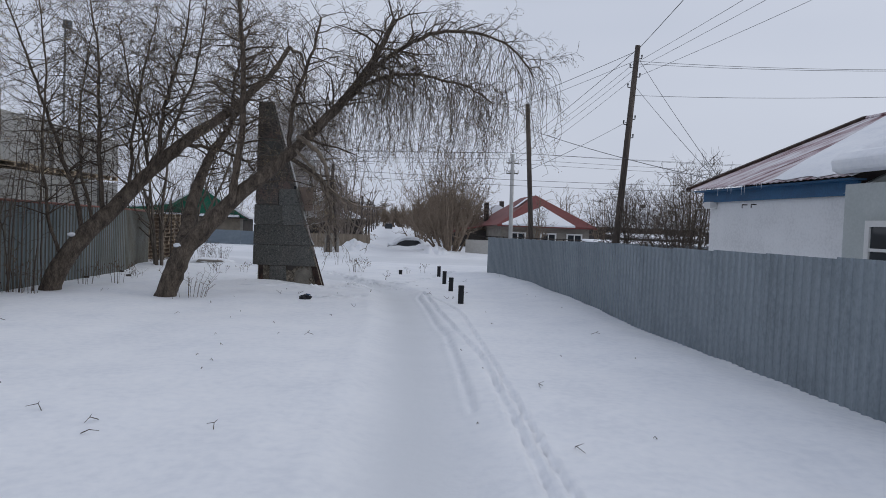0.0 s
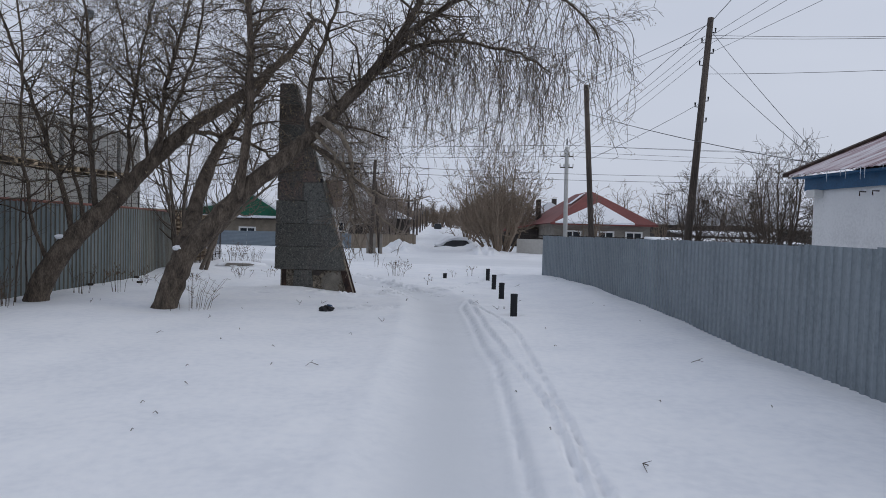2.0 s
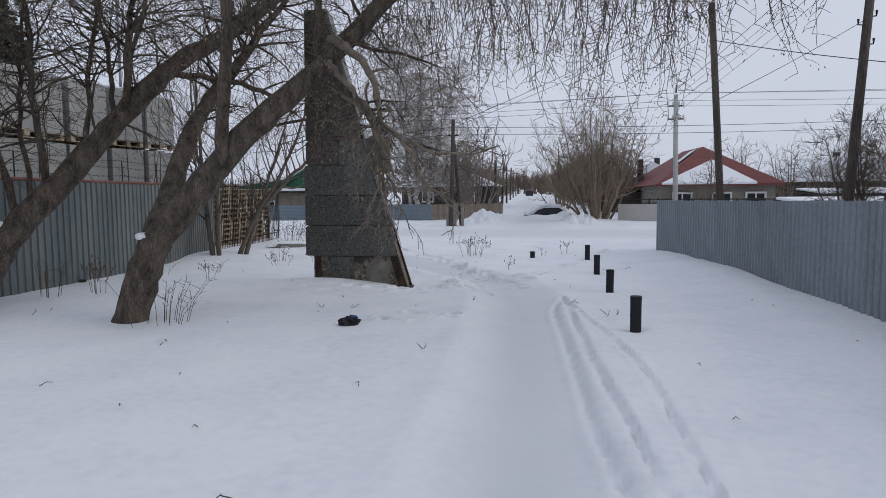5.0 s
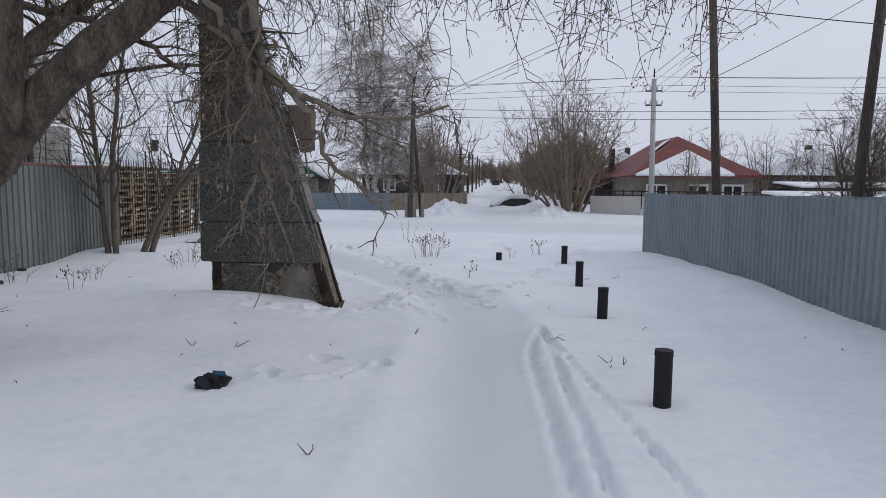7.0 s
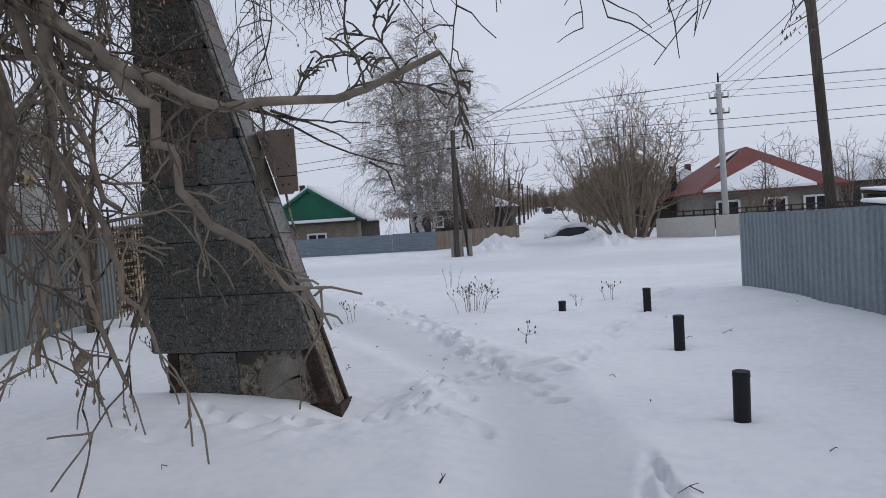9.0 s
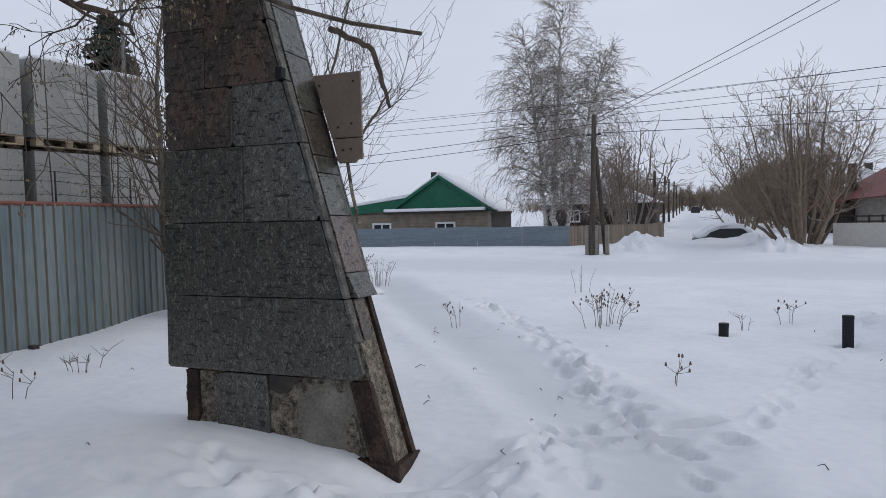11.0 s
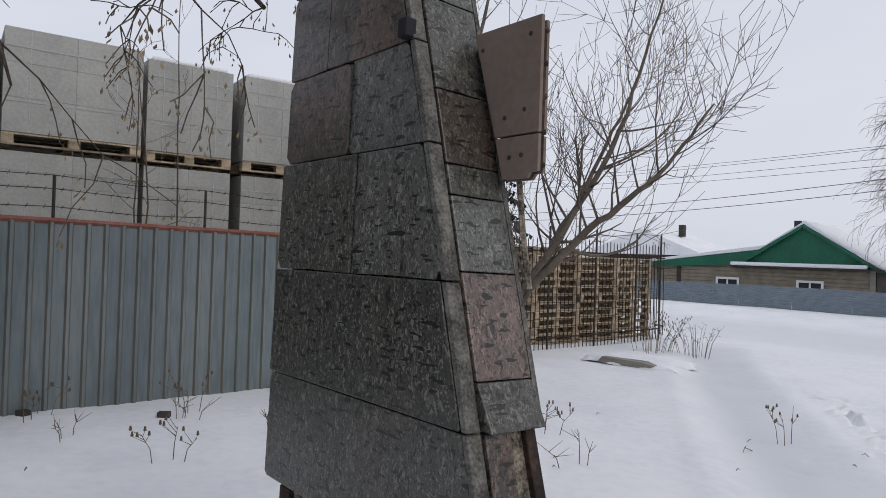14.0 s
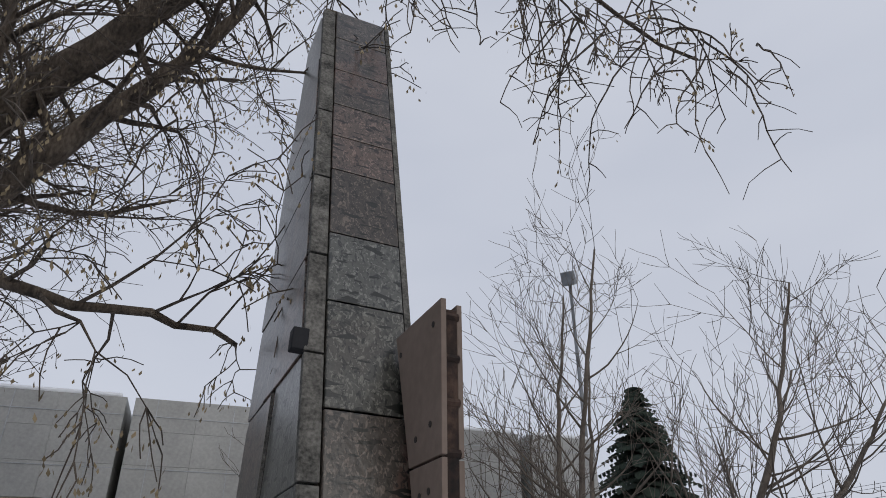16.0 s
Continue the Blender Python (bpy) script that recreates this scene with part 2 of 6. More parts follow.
# ---------- mesh helpers ----------
class Buf:
    def __init__(self):
        self.v, self.f = [], []

    def box(self, c, s, rot=None):
        k = len(self.v)
        for dx in (-0.5, 0.5):
            for dy in (-0.5, 0.5):
                for dz in (-0.5, 0.5):
                    p = Vector((dx * s[0], dy * s[1], dz * s[2]))
                    if rot is not None:
                        p = rot @ p
                    self.v.append((p.x + c[0], p.y + c[1], p.z + c[2]))
        self.f += [tuple(k + i for i in q) for q in ((0, 1, 3, 2), (4, 6, 7, 5), (0, 4, 5, 1), (2, 3, 7, 6), (0, 2, 6, 4), (1, 5, 7, 3))]
        return self

    def prism(self, outline, y0, y1):
        """An outline in x and z, drawn out along y."""
        k, n = len(self.v), len(outline)
        self.v += [(x, y0, z) for x, z in outline] + [(x, y1, z) for x, z in outline]
        self.f += [tuple(range(k, k + n)), tuple(range(k + 2 * n - 1, k + n - 1, -1))]
        self.f += [(k + i, k + n + i, k + n + (i + 1) % n, k + (i + 1) % n) for i in range(n)]
        return self

    def tube(self, pts, radii, sides=5):
        k, n = len(self.v), len(pts)
        u = None
        for i in range(n):
            a, b = pts[max(0, i - 1)], pts[min(n - 1, i + 1)]
            t = (b[0] - a[0], b[1] - a[1], b[2] - a[2])
            ln = math.sqrt(t[0] ** 2 + t[1] ** 2 + t[2] ** 2) or 1e-6
            t = (t[0] / ln, t[1] / ln, t[2] / ln)
            if u is None:
                u = (t[1], -t[0], 0) if abs(t[2]) < 0.9 else (0, t[2], -t[1])
            else:
                g = u[0] * t[0] + u[1] * t[1] + u[2] * t[2]
                u = (u[0] - g * t[0], u[1] - g * t[1], u[2] - g * t[2])
            lu = math.sqrt(u[0] ** 2 + u[1] ** 2 + u[2] ** 2) or 1e-6
            u = (u[0] / lu, u[1] / lu, u[2] / lu)
            w = (t[1] * u[2] - t[2] * u[1], t[2] * u[0] - t[0] * u[2], t[0] * u[1] - t[1] * u[0])
            p, r = pts[i], radii[i]
            for j in range(sides):
                a = 6.28318 * j / sides
                ca, sa = math.cos(a) * r, math.sin(a) * r
                self.v.append((p[0] + u[0] * ca + w[0] * sa, p[1] + u[1] * ca + w[1] * sa, p[2] + u[2] * ca + w[2] * sa))
        for i in range(n - 1):
            for j in range(sides):
                a, b = k + i * sides + j, k + i * sides + (j + 1) % sides
                self.f.append((a, b, b + sides, a + sides))
        if sides > 3:
            self.f.append(tuple(range(k + sides - 1, k - 1, -1)))
            self.f.append(tuple(range(k + (n - 1) * sides, k + n * sides)))
        return self

    def mesh(self, name):
        me = bpy.data.meshes.new(name)
        me.from_pydata(self.v, [], self.f)
        me.update()
        return me


def thing(name, at=(0, 0, 0), rz=0.0, label="", category="", group="", kind="", data=None, mat=None):
    ob = new(name, data)
    ob.matrix_basis = pose(*at, 0, 0, rz)
    if data is not None and mat is not None and not data.materials:
        data.materials.append(mat)
    return tagged(ob, label, category, group, kind)


def part(name, buf, mat, parent, label="", smooth=False, bevel=0.0, at=None, kind=""):
    """One mesh object under a thing or a part; buf may be a mesh that is shared."""
    me = buf if isinstance(buf, bpy.types.Mesh) else buf.mesh(name)
    if not me.materials:
        me.materials.append(mat)
    if smooth:
        me.polygons.foreach_set("use_smooth", [True] * len(me.polygons))
    ob = new(name, me)
    ob.parent = parent
    if at is not None:
        ob.matrix_basis = at
    if bevel:
        mod = ob.modifiers.new("bevel", "BEVEL")
        mod.width, mod.segments, mod.limit_method = bevel, 2, "ANGLE"
    return tagged(ob, label, kind=kind)


def fix_normals(buf):
    bm = bmesh.new()
    me = buf.mesh("tmp")
    bm.from_mesh(me)
    bmesh.ops.recalc_face_normals(bm, faces=bm.faces)
    bm.to_mesh(me)
    bm.free()
    return me


def polyline(pts, n):
    """n points evenly along a smooth line through pts."""
    pts = np.array(pts, float)
    d = np.r_[0, np.cumsum(np.linalg.norm(np.diff(pts, axis=0), axis=1))]
    t = np.linspace(0, d[-1], n)
    out = np.stack([np.interp(t, d, pts[:, i]) for i in range(pts.shape[1])], 1)
    for _ in range(2):
        out[1:-1] = 0.25 * out[:-2] + 0.5 * out[1:-1] + 0.25 * out[2:]
    return out


# ---------- snow ground ----------
def line_dist(X, Y, pts):
    best = np.full(X.shape, 1e9)
    for (x0, y0), (x1, y1) in zip(pts[:-1], pts[1:]):
        dx, dy = x1 - x0, y1 - y0
        t = np.clip(((X - x0) * dx + (Y - y0) * dy) / (dx * dx + dy * dy + 1e-9), 0, 1)
        best = np.minimum(best, np.hypot(X - x0 - t * dx, Y - y0 - t * dy))
    return best


def waves(X, Y, seed, scale, n=14):
    r = np.random.RandomState(seed)
    out = np.zeros(X.shape)
    for _ in range(n):
        a, k, ph = r.uniform(0, 6.28), r.uniform(0.5, 1.6) / scale, r.uniform(0, 6.28)
        out += np.sin(k * 6.28 * (X * math.cos(a) + Y * math.sin(a)) + ph)
    return out / n ** 0.5


TRODDEN = [(0.1, -6), (0.0, 0), (-0.1, 3.7), (-0.18, 6), (-0.5, 10.8), (-1.0, 15), (-1.55, 17.2), (-3.4, 19.5), (-7.2, 24.2), (-9, 27)]
TRACKS = [([(-0.38, 15.0), (-0.27, 13.9), (-0.17, 12.9), (-0.1, 12.15), (-0.03, 11.6), (0.14, 10.3), (0.3, 9.0), (0.48, 8.0), (0.54, 6.2), (0.62, 5.0), (0.67, 3.7), (0.8, 0)], 0.026, 0.034),
          ([(-0.4, 15.0), (-0.12, 13.76), (0.07, 12.8), (0.2, 12.2), (0.34, 11.7), (0.42, 10.5), (0.5, 9.2), (0.6, 7.6), (0.66, 6.0), (0.84, 3.0), (0.95, 0)], 0.022, 0.034),
          ([(-0.42, 15.2), (-0.51, 14.4), (-0.35, 13.04), (-0.26, 12.2), (-0.19, 11.6), (-0.05, 10.2), (0.1, 9.2), (0.2, 7.5), (0.3, 5.5)], 0.03, 0.026)]
FOOT_TRAILS = [[(-5.3, 23.6), (-3.63, 21.2), (-2.62, 19.4), (-2.1, 18.4), (-1.6, 17.6), (-1.1, 16.7)],
               [(-4.8, 22.9), (-3.1, 20.5), (-1.8, 18.1), (-1.4, 17.6), (-1.0, 17.9), (-0.7, 19.3), (-0.24, 20.9), (0.4, 23.5)],
               [(-1.5, 15.8), (-2.0, 16.2), (-2.5, 16.0), (-3.3, 15.8), (-4.0, 15.9)], [(-2.2, 15.9), (-2.9, 15.75), (-3.5, 15.6)], [(-1.9, 17.8), (-2.2, 16.9), (-2.0, 16.3), (-2.3, 15.9)], [(-2.6, 13.3), (-2.0, 13.0), (-1.5, 13.3), (-2.1, 13.7)], [(-2.2, 17.3), (-1.9, 17.1), (-1.7, 16.6)],
               [(-1.2, 17.5), (-1.7, 17.4), (-2.3, 17.2), (-2.1, 16.7), (-2.4, 16.6)]]


def ground_height(X, Y, full=True):
    z = np.interp(Y, [-60, 8, 13, 16, 21, 28, 60], [0, 0, -0.01, -0.08, -0.14, -0.16, -0.16])
    z = z + 0.012 * waves(X, Y, 3, 3.0) + 0.006 * waves(X, Y, 5, 0.9) * (np.hypot(X, Y - 12) < 60)
    near = np.exp(-(np.maximum(0, np.abs(Y - 12) - 14) / 4) ** 2)
    z = z + near * 0.10 * np.exp(-((X + 4.3) / 0.8) ** 2 - ((Y - 16.0) / 0.6) ** 2)
    z = z - 0.17 * np.exp(-((X + 2.75) / 0.35) ** 2 - ((Y - 16.45) / 0.4) ** 2)
    z = z + 0.16 * np.exp(-((X + 8.7) / 0.9) ** 2 - ((Y - 20.8) / 1.2) ** 2) + 0.1 * np.exp(-((X + 7.9) / 0.7) ** 2 - ((Y - 23.8) / 0.5) ** 2)
    fence_x = np.interp(Y, [-6, 5.7, 10.6, 15.3, 19.5, 23.35], [5.2, 3.8, 3.2, 2.7, 2.45, 1.55])
    z = z - 0.03 * np.exp(-((X - fence_x + 0.1) / 0.3) ** 2) * (Y < 24) * (Y > -6)
    z = z + np.exp(-((X - fence_x) / 1.0) ** 2) * np.interp(Y, [11, 15, 19, 22.5, 24.5], [0, 0.11, 0.15, 0.12, 0.0])
    z = z - 0.09 * np.exp(-((X + 5.2) / 0.9) ** 2 - ((Y - 12.7) / 0.9) ** 2) - 0.07 * np.exp(-((X + 7.5) / 0.9) ** 2 - ((Y - 12.8) / 0.9) ** 2)
    z = z + np.where(X < -8.2, 0.0, 0.03 * np.exp(-((X + 6.3) / 1.6) ** 2) * near)
    d = line_dist(X, Y, TRODDEN)
    z = z - 0.075 / (1 + np.exp(np.minimum(50, (d - 0.4) / 0.09))) + 0.02 * np.exp(-((d - 0.65) / 0.14) ** 2)
    if full:
        for pts, w, depth in TRACKS:
            pl = [tuple(p) for p in polyline(pts, 40)]
            d = line_dist(X, Y, pl)
            rough = 1 + 0.7 * waves(X, Y, int(w * 1000) + int(depth * 1000), 0.16)
            z = z - depth * rough * np.exp(-(d / w) ** 2) + 0.3 * depth * rough * np.exp(-((d - 2.3 * w) / w) ** 2)
        r = np.random.RandomState(11)
        for trail in FOOT_TRAILS:
            pts = np.array(trail)
            length = np.sum(np.hypot(*np.diff(pts, axis=0).T))
            line = polyline(trail, int(length / 0.2))
            for i, (px, py) in enumerate(line):
                j = min(i, len(line) - 2)
                course = math.atan2(line[j + 1][1] - line[j][1], line[j + 1][0] - line[j][0])
                px, py = px + r.normal(0, 0.075), py + r.normal(0, 0.05)
                m = (np.abs(X - px) < 0.45) & (np.abs(Y - py) < 0.45)
                if m.any():
                    a = course + r.normal(0, 0.35)
                    u = (X[m] - px) * math.cos(a) + (Y[m] - py) * math.sin(a)
                    v = -(X[m] - px) * math.sin(a) + (Y[m] - py) * math.cos(a)
                    q = np.hypot(u / 0.125, v / 0.055)
                    z[m] += -r.uniform(0.02, 0.06) * np.exp(-q ** 5) + r.uniform(0.006, 0.028) * np.exp(-((q - 1.5) / 0.35) ** 2)
        for _ in range(170):
            px, py = r.uniform(-7.5, 2.6), r.uniform(1.0, 26)
            m = (np.abs(X - px) < 0.3) & (np.abs(Y - py) < 0.3)
            if m.any():
                z[m] -= r.uniform(0.005, 0.022) * np.exp(-((X[m] - px) / 0.09) ** 2 - ((Y[m] - py) / 0.05) ** 2)
        for px, py in ((0.38, 12.97), (0.22, 15.98), (0.07, 18.5), (-0.1, 21.2), (-1.32, 21.45), (-2.66, 13.0)):
            z = z - 0.035 * np.exp(-((X - px) ** 2 + (Y - py) ** 2) / 0.014)
        crust = np.exp(-((X + 2.9) / 1.1) ** 2 - ((Y - 15.7) / 0.6) ** 2) + np.exp(-((X + 2.3) / 0.5) ** 2 - ((Y - 16.6) / 0.8) ** 2)
        z = z + (0.022 * np.maximum(0, waves(X, Y, 21, 0.35)) + 0.006 * waves(X, Y, 22, 0.16)) * np.minimum(1, crust)
        for px, py, a, b, d in ((-3.55, 15.72, 0.09, 0.06, 0.07), (-3.28, 15.66, 0.07, 0.05, 0.06), (-4.1, 15.5, 0.13, 0.05, 0.05), (-3.0, 15.55, 0.1, 0.05, 0.04), (-3.8, 15.3, 0.12, 0.06, 0.04), (-2.55, 15.9, 0.12, 0.06, 0.06), (-4.45, 15.2, 0.14, 0.05, 0.03)):
            z = z - d * np.exp(-(((X - px) / a) ** 2 + ((Y - py) / b) ** 2) ** 2)
    # cross street with ruts and its banks
    street = 1 / (1 + np.exp(np.clip(-(Y - 28.0) / 0.25, -50, 50))) / (1 + np.exp(np.clip((Y - 35.5) / 0.3, -50, 50)))
    z = z - 0.07 * street
    for yy, w in ((29.4, 0.12), (30.9, 0.14), (32.3, 0.1), (33.7, 0.15)):
        z = z - 0.04 * np.exp(-((Y - yy - 0.15 * np.sin(X * 0.35 + yy)) / w) ** 2)
    mouth = 1 / (1 + np.exp(np.clip(-(np.abs(X + 2.6 + 0.087 * (Y - 36)) - 1.7) / 0.25, -50, 50)))
    z = z + 0.07 * np.exp(-((Y - 37.3) / 0.9) ** 2) * mouth * (1 + 0.4 * np.sin(X * 1.1))
    beyond = (Y > 36.5) / (1 + np.exp(np.clip((Y - 190) / 10, -50, 50)))
    xs = X + 2.6 + 0.087 * (Y - 36)
    z = z + beyond * np.exp(-((np.abs(xs) - 2.3) / 0.7) ** 2) * (0.12 + 0.06 * np.sin(Y * 0.9) + 0.09 * np.sin(Y * 2.3 + X) + 0.16 * waves(X, Y, 9, 0.9) + 0.07 * waves(X, Y, 19, 0.35))
    for px, py, h, w in ((-5.0, 39.0, 0.42, 0.8), (-4.3, 41.5, 0.3, 0.8), (0.6, 39.4, 0.12, 1.2), (-0.4, 49, 0.1, 1.0), (-2.9, 43.4, 0.2, 0.7), (-1.5, 43.7, 0.26, 0.6)):
        z = z + h * np.exp(-((X - px) / w) ** 2 - ((Y - py) / w) ** 2)
    return z


def ground_z(x, y):
    return float(ground_height(np.array([[float(x)]]), np.array([[float(y)]]), False)[0, 0])


def spread(lo, hi, step, far, first):
    mid = list(np.arange(lo, hi, step))
    a, s = lo, first
    left = []
    while a > -far:
        a -= s
        s *= 1.13
        left.append(a)
    a, s, right = mid[-1], first, []
    while a < far:
        a += s
        s *= 1.13
        right.append(a)
    return np.array(left[::-1] + mid + right)


gx = spread(-8.0, 3.4, 0.06, 2500, 0.1)
gx = np.unique(np.concatenate([gx[(gx < -5.2) | (gx > 1.1)], np.arange(-5.2, -1.2, 0.04), np.arange(-1.2, 1.1, 0.03)]))
gy = np.concatenate([spread(-1, 25.0, 0.055, 2500, 0.12)])
gy = np.unique(np.concatenate([gy[gy < 13.0], np.arange(13.0, 21.5, 0.036), gy[(gy > 21.5) & (gy < 25.1)], np.arange(25.1, 56, 0.2), gy[gy > 56]]))
GX, GY = np.meshgrid(gx, gy)
GZ = ground_height(GX, GY)
me = bpy.data.meshes.new("ground")
nx, ny = len(gx), len(gy)
me.vertices.add(nx * ny)
me.vertices.foreach_set("co", np.stack([GX, GY, GZ], -1).ravel())
ii = (np.arange(ny - 1)[:, None] * nx + np.arange(nx - 1)[None, :]).ravel()
quads = np.stack([ii, ii + 1, ii + nx + 1, ii + nx], 1).ravel()
me.loops.add(len(quads))
me.loops.foreach_set("vertex_index", quads)
me.polygons.add(len(ii))
me.polygons.foreach_set("loop_start", np.arange(0, len(quads), 4))
me.polygons.foreach_set("use_smooth", [True] * len(ii))
me.update(calc_edges=True)
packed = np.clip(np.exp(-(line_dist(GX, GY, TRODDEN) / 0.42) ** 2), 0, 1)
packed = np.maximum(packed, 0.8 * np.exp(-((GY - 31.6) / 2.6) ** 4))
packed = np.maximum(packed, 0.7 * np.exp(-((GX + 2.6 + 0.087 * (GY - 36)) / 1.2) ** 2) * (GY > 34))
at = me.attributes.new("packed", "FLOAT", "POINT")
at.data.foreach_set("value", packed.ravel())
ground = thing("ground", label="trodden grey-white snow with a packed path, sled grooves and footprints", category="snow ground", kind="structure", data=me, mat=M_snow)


# ---------- corrugated sheet fences ----------
def sheet_mesh(width, height, pitch, rib, depth, slant=0.0):
    """Upright sheet with flat pans and narrow ribs, standing at z 0; its top may slant."""
    prof, x = [], 0.0
    while x < width - 1e-6:
        prof += [(x, 0), (x + pitch - 2.2 * rib, 0), (x + pitch - 1.6 * rib, depth), (x + pitch - 0.6 * rib, depth)]
        x += pitch
    prof.append((width, 0))
    prof = [p for p in prof if p[0] <= width + 1e-6]
    b = Buf()
    n = len(prof)
    for off in (0.0, 0.003):
        for z in (0, 1):
            b.v += [(px, py + off, z * (height + slant * px)) for px, py in prof]
    for i in range(n - 1):
        b.f.append((i, i + 1, n + i + 1, n + i))
        b.f.append((2 * n + i, 3 * n + i, 3 * n + i + 1, 2 * n + i + 1))
        b.f.append((n + i, n + i + 1, 3 * n + i + 1, 3 * n + i))
    me = b.mesh("sheet")
    return me


def sheet_fence(parent, pts, zb, tops, width, pitch, rib, depth, mat, ribmat=None):
    """Sheets end to end along the line pts (x, y); tops: (way along, top z)."""
    pts = np.array(pts, float)
    d = np.r_[0, np.cumsum(np.hypot(*np.diff(pts, axis=0).T))]
    cache, s = {}, 0.0
    while s < d[-1] - 0.3:
        e = min(s + width, d[-1])
        a = [np.interp(s, d, pts[:, i]) for i in (0, 1)]
        b = [np.interp(e, d, pts[:, i]) for i in (0, 1)]
        top = np.interp(s, *zip(*tops)) + random.uniform(-0.006, 0.006)
        w = math.hypot(b[0] - a[0], b[1] - a[1])
        key = round(w, 2)
        if key not in cache:
            cache[key] = sheet_mesh(w, 1.0, pitch, rib, depth)
            cache[key].materials.append(mat)
            if ribmat:
                cache[key].materials.append(ribmat)
                cache[key].update()
                for p in cache[key].polygons:
                    if abs(p.normal.y) < 0.995 and abs(p.normal.z) < 0.5:
                        p.material_index = 1
        ang = math.degrees(math.atan2(b[1] - a[1], b[0] - a[0]))
        part("sheet", cache[key], mat, parent, at=pose(a[0], a[1], zb, 0, 0, ang) @ Matrix.Diagonal((1, 1, top - zb, 1)))
        s = e


FENCE_R = [(5.2, -7.0), (3.8, 5.67), (3.2, 10.6), (2.72, 15.3), (2.4, 19.3), (1.55, 23.35)]
fence_r = thing("sheet_fence", label="smooth grey-blue profiled metal sheet fence half sunk in snow", category="fence")
sheet_fence(fence_r, FENCE_R, -0.4, [(0, 1.5), (12.7, 1.33), (31, 1.1)], 1.12, 0.14, 0.026, 0.024, M_sheet)
fl = np.array(FENCE_R)
fd = np.r_[0, np.cumsum(np.hypot(*np.diff(fl, axis=0).T))]
s = 1.0
while s < fd[-1]:
    x, y = np.interp(s, fd, fl[:, 0]) + 0.09, np.interp(s, fd, fl[:, 1])
    part("post", Buf().box((x, y, 0.3), (0.06, 0.06, 1.4)), M_rust, fence_r)
    s += 2.5
for z in (0.2, 0.9):
    part("rail", Buf().tube([(p[0] + 0.06, p[1], z) for p in FENCE_R], [0.02] * len(FENCE_R), 4), M_rust, fence_r)
back = thing("sheet_fence", label="grey-blue metal sheet fence running along the cross street", category="fence")
sheet_fence(back, [(1.6, 23.4), (8, 24.6), (20, 26.5)], -0.4, [(0, 1.08), (20, 1.0)], 1.12, 0.14, 0.026, 0.024, M_sheet)

FENCE_L = [(-6.9, 2.0), (-7.6, 8.0), (-8.1, 13.0), (-8.35, 16.0), (-8.75, 18.6), (-9.3, 20.9), (-9.6, 22.0)]
fence_l = thing("sheet_fence", label="weathered grey-blue profiled sheet fence with grimy ribs under a red-brown rail", category="fence")
sheet_fence(fence_l, FENCE_L, -0.5, [(0, 1.75), (11, 1.62), (16, 1.57), (20, 1.52)], 1.2, 0.15, 0.024, -0.022, M_sheetold, M_rib)
fl = polyline(FENCE_L, 30)
top_l = np.interp(np.linspace(0, 20.3, 30), [0, 11, 16, 20], [1.75, 1.62, 1.57, 1.52])
part("top_rail", Buf().tube([(p[0] + 0.01, p[1], z + 0.012) for p, z in zip(fl, top_l)], [0.026] * 30, 4), M_redrail, fence_l, "red-brown painted top rail")
for i, (p, z) in enumerate(zip(fl, top_l)):
    if i % 2 == 0:
        part("stake", Buf().tube([(p[0] - 0.06, p[1], -0.3), (p[0] - 0.06, p[1], z + 0.42)], [0.014] * 2, 4), M_dark, fence_l)
for h in (0.14, 0.3, 0.42):
    pts = []
    for i, (p, z) in enumerate(zip(fl, top_l)):
        pts.append((p[0] - 0.06, p[1], z + h + (0 if i % 2 == 0 else -0.025)))
    bw = Buf().tube(pts, [0.004] * 30, 3)
    for p, q in zip(pts[:-1], pts[1:]):
        for k in range(5):
            t = (k + 0.5) / 5
            c = [p[j] + (q[j] - p[j]) * t for j in range(3)]
            bw.tube([(c[0], c[1] - 0.01, c[2] - 0.018), (c[0], c[1] + 0.01, c[2] + 0.018)], [0.003] * 2, 3)
    part("barbed_wire", bw, M_rust, fence_l)

# ---------- monument ----------
MON = thing("concrete_stele", (-4.6, 16.37, 0), 4.0, "tapering concrete stele faced with dark terrazzo slabs, broken rusty footing", "monument")
MON.matrix_basis = pose(-4.6, 16.37, 0, -1.9, 0, 4.0)
SL = 0.298
TOPZ, T = 4.29, 0.325


def right(z):
    return 1.55 - SL * (z - 0.34)


core = Buf().prism([(0.12, -0.7), (right(-0.7) - 0.16, -0.7), (right(0.9) - 0.1, 0.9), (right(0.92) - 0.024, 0.92), (right(TOPZ) - 0.024, TOPZ - 0.03), (0.04, TOPZ - 0.03), (0.04, 0.36), (0.12, 0.34)], 0.045, T - 0.02)
part("core", fix_normals(core), M_cast, MON, "pitted rough cast concrete core", bevel=0.012)


